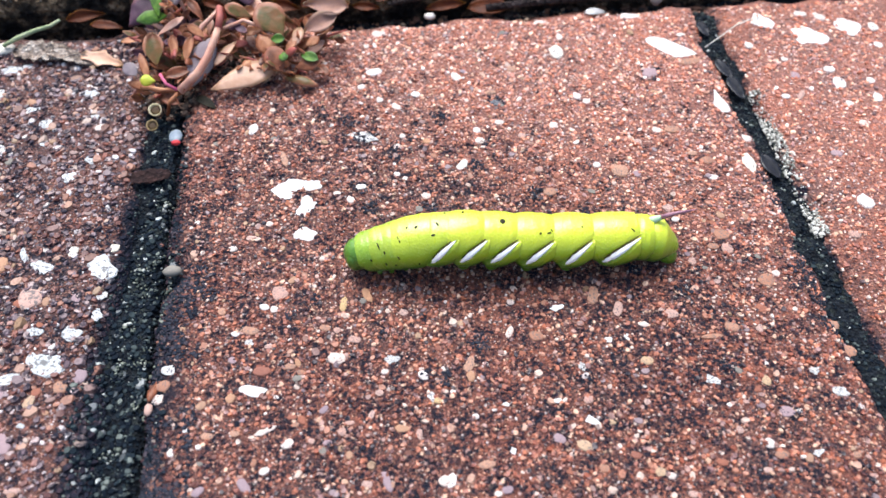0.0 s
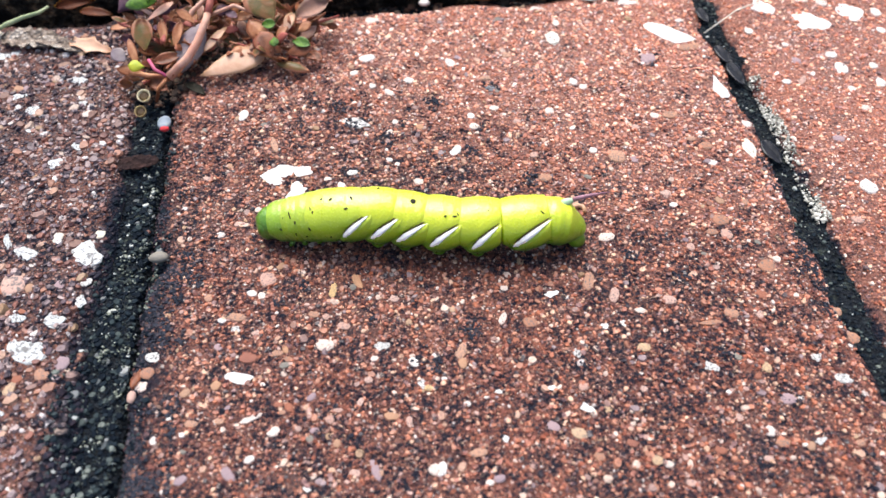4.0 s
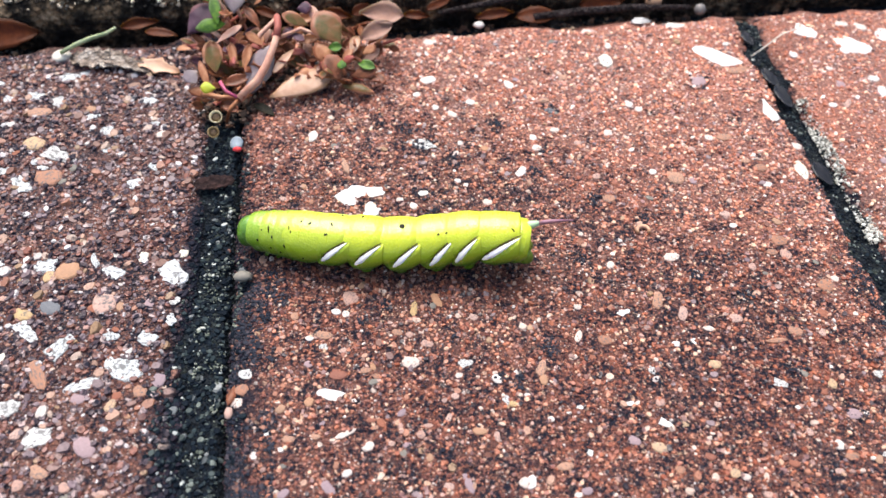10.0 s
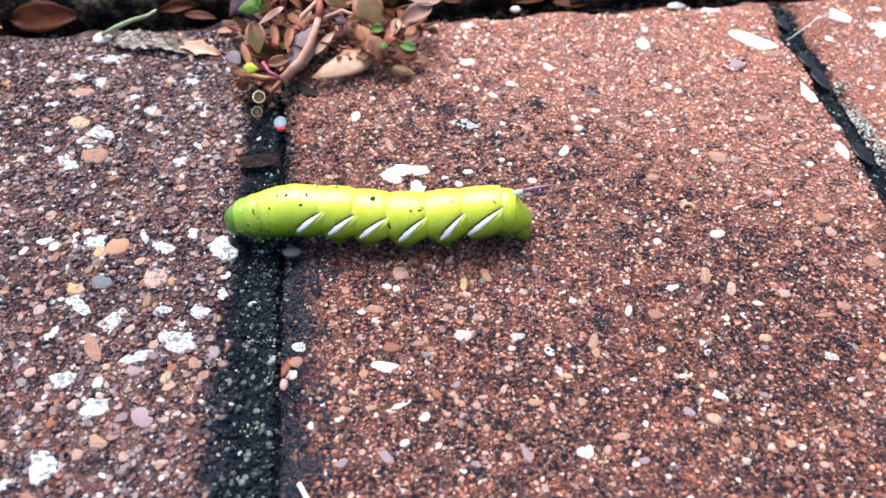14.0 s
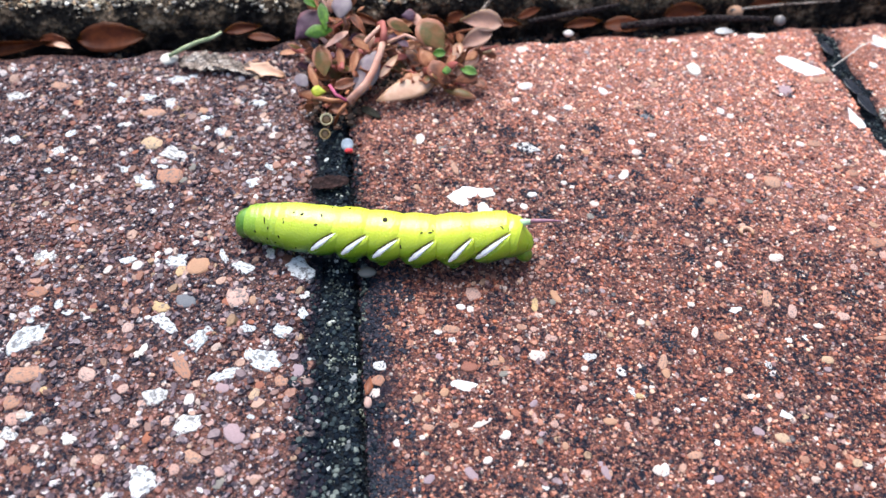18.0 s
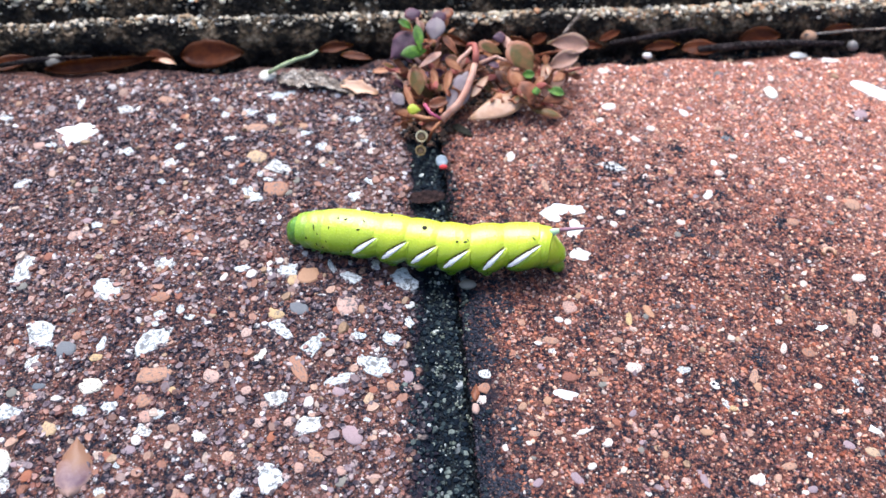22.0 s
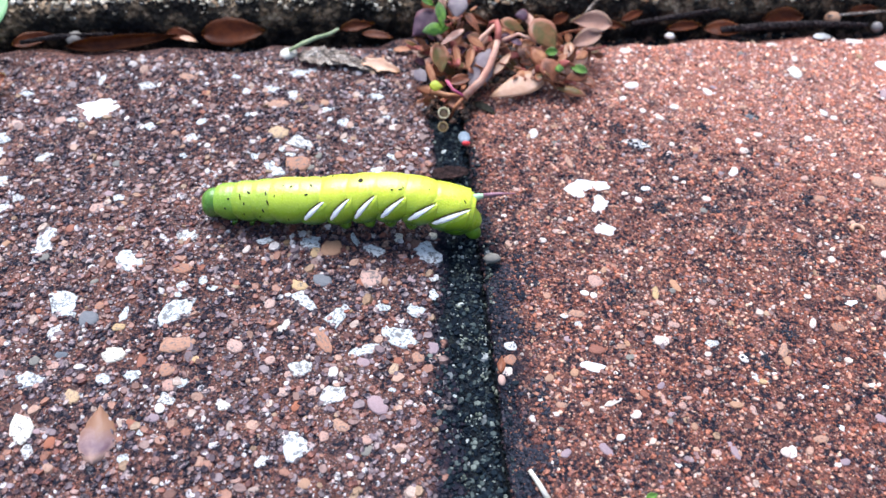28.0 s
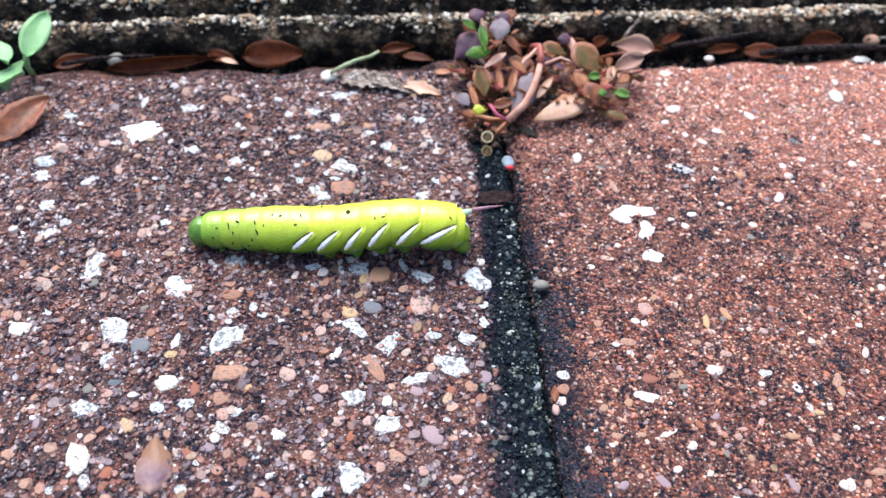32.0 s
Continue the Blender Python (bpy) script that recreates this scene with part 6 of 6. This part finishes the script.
stones(brick_middle, STONE_O, [
    (5.80, -0.20, 0.36, 0.09, 0), (7.25, -2.27, 0.14, 0.11, -6), (3.66, -2.11, 0.14, 0.14, -6), (-0.85, 4.21, 0.42, 0.12, -75),
    (6.41, 4.29, 0.28, 0.20, -5), (5.18, 3.36, 0.30, 0.34, 8), (6.56, 1.74, 0.31, 0.23, -5), (6.34, 1.50, 0.20, 0.14, -5),
    (3.13, 5.63, 0.22, 0.15, -5), (6.84, 3.44, 0.25, 0.19, -5), (3.83, 2.96, 0.23, 0.21, -5), (6.62, 3.65, 0.17, 0.13, -5),
    (7.33, 6.16, 0.49, 0.22, 9), (3.64, 6.26, 0.20, 0.19, -5),
])
stones(brick_middle, STONE_R, [
    (-1.11, -0.13, 0.26, 0.18, -6), (-0.65, -0.92, 0.14, 0.09, -6), (6.73, 0.23, 0.18, 0.17, -6), (4.14, -1.97, 0.15, 0.12, -6),
    (5.31, -2.19, 0.16, 0.12, -6),
])
stones(brick_middle, STONE_S, [
    (0.83, -0.11, 0.21, 0.16, 6), (-1.32, 0.38, 0.13, 0.15, -6), (1.38, -0.79, 0.13, 0.15, -6),
    (-2.49, 0.05, 0.25, 0.19, -6), (5.57, -0.94, 0.22, 0.16, -6), (7.41, -1.30, 0.24, 0.18, -17), (7.16, -0.93, 0.16, 0.13, 23),
    (3.68, -0.52, 0.12, 0.13, -6), (6.71, -2.19, 0.16, 0.10, 22), (0.60, 4.63, 0.54, 0.24, -12),
])
stones(brick_middle, STONE_V, [
    (0.00, -0.01, 0.27, 0.23, 6), (-1.03, -1.10, 0.31, 0.10, 23), (-0.72, -1.32, 0.18, 0.16, 34), (-1.03, -1.68, 0.15, 0.12, 16),
    (-1.53, 0.56, 0.14, 0.10, -6), (0.72, -0.31, 0.12, 0.10, -6), (1.29, -0.43, 0.18, 0.15, -49), (1.44, -2.08, 0.18, 0.17, 5),
    (-2.61, -0.42, 0.20, 0.18, 44), (-0.95, 0.96, 0.15, 0.13, -6), (2.68, 0.19, 0.22, 0.12, 64), (4.79, 0.12, 0.18, 0.10, -12),
    (6.08, -1.98, 0.17, 0.16, -29), (1.53, -2.08, 0.21, 0.15, 74), (6.67, -1.53, 0.11, 0.08, -6), (1.98, -1.17, 0.11, 0.09, -6),
    (2.14, -2.33, 0.12, 0.09, -6), (4.56, -2.31, 0.13, 0.11, -6),
])
stones(brick_middle, STONE_V, [
    (-1.43, 5.03, 0.30, 0.19, 78), (1.27, 5.40, 0.27, 0.15, -39), (0.90, 6.40, 0.32, 0.22, 17), (1.07, 7.65, 0.33, 0.23, -5),
    (0.52, 3.39, 0.20, 0.13, 1), (0.32, 3.12, 0.14, 0.16, -5), (1.65, 3.09, 0.17, 0.16, -5), (1.67, 5.71, 0.19, 0.17, -5),
    (-1.66, 2.22, 0.14, 0.13, -5), (0.97, 5.61, 0.15, 0.15, -5), (0.09, 3.29, 0.13, 0.12, -5), (1.34, 4.59, 0.13, 0.12, -5),
    (1.17, 3.64, 0.12, 0.11, -5), (2.76, 4.33, 0.18, 0.18, -5), (4.21, 4.62, 0.18, 0.18, -5), (4.80, 5.36, 0.16, 0.20, -5),
    (4.96, 5.19, 0.15, 0.17, -5), (2.52, 6.13, 0.31, 0.17, -58),
])
stones(brick_middle, STONE_V, [
    (6.82, 3.04, 0.19, 0.14, -5), (7.82, 4.06, 0.21, 0.20, -5), (4.59, 1.57, 0.27, 0.20, 7), (2.36, 3.74, 0.27, 0.17, 61),
    (4.80, 3.53, 0.14, 0.15, -5), (4.53, 7.78, 0.29, 0.20, -5), (6.49, 7.80, 0.45, 0.24, -5), (4.81, 7.18, 0.16, 0.20, -5),
    (5.88, 2.15, 0.14, 0.12, -5), (2.74, 4.61, 0.16, 0.16, -5), (6.13, 4.32, 0.17, 0.16, -5), (3.19, 4.77, 0.18, 0.14, -5),
])
stones(brick_middle, STONE_P, [
    (-1.23, -0.44, 0.41, 0.17, -11), (-2.15, -0.96, 0.12, 0.10, -6), (-0.26, -2.17, 0.10, 0.08, -6), (3.49, 0.55, 0.20, 0.12, 17),
    (3.64, -1.40, 0.20, 0.13, -17), (3.21, -1.04, 0.14, 0.08, -0), (4.48, -0.07, 0.10, 0.11, -6), (4.18, -0.10, 0.13, 0.09, 6),
    (2.44, -1.02, 0.10, 0.08, -6), (2.44, -1.73, 0.09, 0.10, -6), (-0.62, 3.55, 0.62, 0.34, 4), (-0.34, 3.50, 0.26, 0.30, 60), (-0.92, 3.43, 0.30, 0.27, -35), (-0.78, 3.30, 0.24, 0.13, 25),
    (-0.41, 3.12, 0.24, 0.30, 15), (-0.50, 2.95, 0.26, 0.22, 70), (-0.47, 2.42, 0.36, 0.30, 20), (7.03, 6.63, 1.04, 0.40, -35), (7.53, 5.00, 0.71, 0.30, -81),
])
stones(brick_middle, STONE_Y, [
    (0.14, 0.96, 0.28, 0.13, 80), (1.47, -0.87, 0.14, 0.11, -6), (4.68, -0.52, 0.21, 0.16, -11), (6.37, -1.02, 0.18, 0.14, -81),
    (3.46, -1.76, 0.24, 0.17, -22), (4.42, -2.24, 0.19, 0.14, -6), (3.92, -1.44, 0.13, 0.10, -6),
])
stones(brick_right, STONE_K, [
    (9.22, 4.99, 0.30, 0.13, 51), (8.83, 1.52, 0.20, 0.16, -19),
])
stones(brick_right, STONE_M, [
    (9.32, 5.56, 0.20, 0.21, -5), (9.28, 3.40, 0.21, 0.19, -5),
])
stones(brick_right, STONE_R, [
    (9.73, 3.50, 0.17, 0.14, -5),
])
stones(brick_right, STONE_V, [
    (10.11, 5.26, 0.30, 0.35, -13), (10.07, 5.67, 0.24, 0.21, -5), (9.32, 2.21, 0.30, 0.31, -35), (10.70, 4.78, 0.21, 0.26, -21),
    (11.53, 6.89, 0.23, 0.28, -5), (10.53, 7.33, 0.23, 0.24, -5), (8.91, 4.98, 0.16, 0.15, -5), (11.40, 6.33, 0.17, 0.20, -5),
    (8.69, 6.55, 0.17, 0.20, -5), (10.11, 4.12, 0.16, 0.17, -5), (10.07, 4.66, 0.16, 0.17, -5), (9.26, 6.04, 0.15, 0.14, -5),
    (10.76, 5.26, 0.18, 0.18, -5), (10.14, 7.47, 0.33, 0.19, -5), (8.26, 1.25, 0.15, 0.13, -5),
])
stones(brick_right, STONE_P, [
    (10.06, 6.74, 0.68, 0.61, -19), (9.23, 7.29, 0.49, 0.46, -14), (11.02, 6.97, 0.59, 0.50, -22),
])


# the lesser pebbles, strewn at random
rng = random.Random(77)
for ob, count, box, sizes in ((brick_left, 120, (-13.0, -4.0, -2.6, 7.9), (0.10, 0.20)), (brick_middle, 100, (-2.2, 7.4, -2.6, 7.7), (0.10, 0.17))):
    for _ in range(count):
        x, y, size = rng.uniform(*box[:2]), rng.uniform(*box[2:]), rng.uniform(*sizes)
        if bare(x, y, 0):
            stones(ob, rng.choice((STONE_O, STONE_K, STONE_M, STONE_N, STONE_R, STONE_T, STONE_R, STONE_V)), [(x, y, size, size * rng.uniform(0.6, 1.0), rng.uniform(-90, 90))])


def top_of(name):
    x0, x1, y0, y1, seed = BOXES[name]
    return lambda x, y: surface(x, y, x0, x1, y0, y1, seed)


grains(brick_left, "gravel", 40000, (-13.6, -3.45, -3.3, 7.9), (0.014, 0.085), top_of("brick_left"), SAND_LEFT, 1, 5, 0.7, bare)
grains(brick_middle, "gravel", 62000, (-2.8, 7.9, -3.3, 7.9), (0.012, 0.058), top_of("brick_middle"), SAND_MID, 2, 5, 0.7, bare)
grains(brick_left, "fine_pebbles", 1450, (-13.6, -3.6, -3.3, 7.8), (0.045, 0.13), top_of("brick_left"), PEBBLE_LEFT, 21, 8, 0.5, bare)
grains(brick_middle, "fine_pebbles", 850, (-2.6, 7.8, -3.3, 7.8), (0.035, 0.085), top_of("brick_middle"), PEBBLE_MID, 22, 8, 0.5, bare)
# black algae in crusts: x, y and radius in cm
CRUSTS = [
    (7.72, 0.80, 0.26), (7.78, 0.42, 0.24), (7.86, 3.00, 0.16), (7.80, 1.30, 0.16), (7.86, -0.10, 0.18), (7.66, 1.05, 0.15), (7.88, 2.45, 0.13),
    (0.40, 5.10, 0.17), (1.20, 4.10, 0.17), (2.10, 5.00, 0.17), (3.20, 5.40, 0.15), (2.60, 3.70, 0.15), (0.50, 3.40, 0.15), (0.70, 2.90, 0.15), (-2.30, 3.20, 0.14),
    (-2.15, 1.75, 0.23), (2.20, 0.00, 0.14), (6.40, 5.90, 0.18), (1.60, -0.50, 0.11), (-2.00, 1.30, 0.12), (1.70, 2.80, 0.12), (-0.20, 5.30, 0.14), (3.70, -0.70, 0.12),
    (6.50, -1.50, 0.14), (5.90, -0.70, 0.12), (-0.70, 0.80, 0.11), (-0.30, 1.10, 0.09), (1.40, -0.40, 0.09), (0.60, 4.60, 0.14), (0.70, 0.30, 0.09), (3.00, 1.70, 0.13),
    (-0.10, -1.40, 0.09), (-0.40, 4.70, 0.12), (1.55, 4.55, 0.12), (2.90, 4.30, 0.13), (3.60, 3.00, 0.12), (4.30, 2.40, 0.12), (4.90, 1.20, 0.12), (5.60, 0.70, 0.13),
]


def in_crust(x, y, r):
    return any((x - cx) ** 2 + (y - cy) ** 2 < (q * (1.05 + 0.9 * fbm(x, y, 4.0, 61, 2)) * (0.7 + 0.5 * r.random())) ** 2 for cx, cy, q in CRUSTS)


BLACK = island_material("black_algae_crumbs", [(0.0, (0.012, 0.015, 0.025)), (0.45, (0.024, 0.027, 0.040)), (0.75, (0.055, 0.045, 0.055)), (0.92, (0.16, 0.075, 0.055))], 0.8, spec=0.2)
grains(brick_middle, "algae_crumbs", 96000, (-2.7, 7.95, -1.9, 6.4), (0.014, 0.040), lambda x, y: top_of("brick_middle")(x, y) + 0.014, BLACK, 18, 5, 0.5, in_crust)
grains(brick_middle, "algae_crumbs", 7000, (-2.76, -2.05, -2.8, 2.9), (0.016, 0.046), lambda x, y: top_of("brick_middle")(x, y) + 0.012, BLACK, 19, 5, 0.5,
       lambda x, y, r: r.random() < 1.20 - 2.0 * (x + 2.76) + 1.6 * fbm(x, y, 1.8, 63, 3) - 0.5 * max(0.0, y - 1.6))
grains(brick_right, "gravel", 10000, (8.4, 12.0, -1.5, 7.9), (0.014, 0.060), top_of("brick_right"), SAND_RIGHT, 3, 5, 0.7, bare)
grains(brick_right, "lichen_crust", 1900, (8.22, 8.48, 1.6, 5.3), (0.012, 0.042), lambda x, y: -0.06 - 0.25 * abs(x - 8.5), SAND_PALE, 8, 5, 0.8,
       lambda x, y, r: r.random() < min(1.0, 0.10 + 1.5 * max(0.0, fbm(x, y, 1.1, 71, 2) + 0.30 + 0.08 * (y - 3.5))))


def joint_floor(x, y):
    """The grit's level in the left joint and on the worn brick edges beside it."""
    z = bed_height(x, y)
    if x < -3.40:
        return max(z, top_of("brick_left")(x, y))
    if x > -2.76:
        return max(z, top_of("brick_middle")(x, y))
    return z


def joint_span(y):
    """Middle and half width of the black grit, wider towards the front."""
    w = max(0.0, min(1.0, (3.4 - y) / 4.1))
    return -3.02 - 0.20 * max(0.0, min(1.0, (1.5 - y) / 2.2)), 0.30 + 0.27 * w ** 0.7


def in_joint(x, y, r):
    mid, half = joint_span(y)
    return abs(x - mid) < (half + 0.16 * fbm(x, y, 1.6, 81, 3)) * (0.65 + 0.6 * r.random()) and not (abs(x + 2.80) < 0.05 and r.random() < 0.7)


def in_tufts(x, y, r):
    mid, half = joint_span(y)
    return abs(x - mid - 0.05) < 0.7 * half and fbm(x, y, 2.2, 87, 2) > 0.08 + 0.1 * abs(y - 1.2)


MOSS = island_material("grey_green_moss", [(0.0, (0.085, 0.098, 0.080)), (0.28, (0.16, 0.175, 0.14)), (0.5, (0.03, 0.038, 0.038)), (0.78, (0.25, 0.265, 0.22)), (0.93, (0.38, 0.39, 0.35))], 0.85, spec=0.15)
grains(joint_left, "grit", 13000, (-4.3, -2.2, -3.4, 7.9), (0.016, 0.070), joint_floor, SAND_JOINT, 4, 6, 0.8, in_joint)
grains(joint_left, "moss_crumbs", 2300, (-3.6, -2.5, -2.6, 4.2), (0.016, 0.050), lambda x, y: joint_floor(x, y) + 0.03 + 0.05 * max(0.0, fbm(x, y, 2.2, 87, 2)), MOSS, 14, 6, 0.9, in_tufts)
grains(joint_left, "pebbles", 70, (-3.8, -2.5, -3.2, 4.6), (0.04, 0.10), joint_floor, PEBBLE_JOINT, 15, 8, 0.55, in_joint)
grains(joint_right, "grit", 1800, (7.75, 8.4, -2.0, 7.9), (0.014, 0.05), bed_height, SAND_JOINT, 5, 5, 0.8)
grains(gutter, "grit", 3500, (-14, 10, 8.0, 8.8), (0.02, 0.08), bed_height, SAND_JOINT, 6, 5, 0.8)
grains(kerb_stone, "grit", 14000, (-16, 12, 8.78, 11.0), (0.022, 0.10), kerb_top, SAND_KERB, 7, 5, 0.7,
       lambda x, y, r: r.random() < 0.08 + 1.6 * max(0.0, fbm(x, y * 1.6, 0.8, 91, 3) + (0.60 if 8.90 < y < 9.2 else 0.30 if y > 9.45 else 0.05)))
grains(kerb_stone, "crust", 6500, (-16, 12, 8.84, 9.24), (0.025, 0.10), kerb_top, CRUST, 31, 7, 0.5,
       lambda x, y, r: r.random() < 0.42 + 0.05 * (x + 5) + 1.3 * fbm(x, y, 0.7, 95, 3) - 3.0 * abs(y - 9.03))
grains(kerb_stone, "crust", 9000, (-16, 12, 9.4, 11.0), (0.03, 0.14), kerb_top, CRUST, 32, 7, 0.5,
       lambda x, y, r: r.random() < 0.10 + 0.075 * max(0.0, abs(x + 3.5) - 3.5) + 1.1 * fbm(x, y, 0.7, 97, 3) + 0.10)

motions()
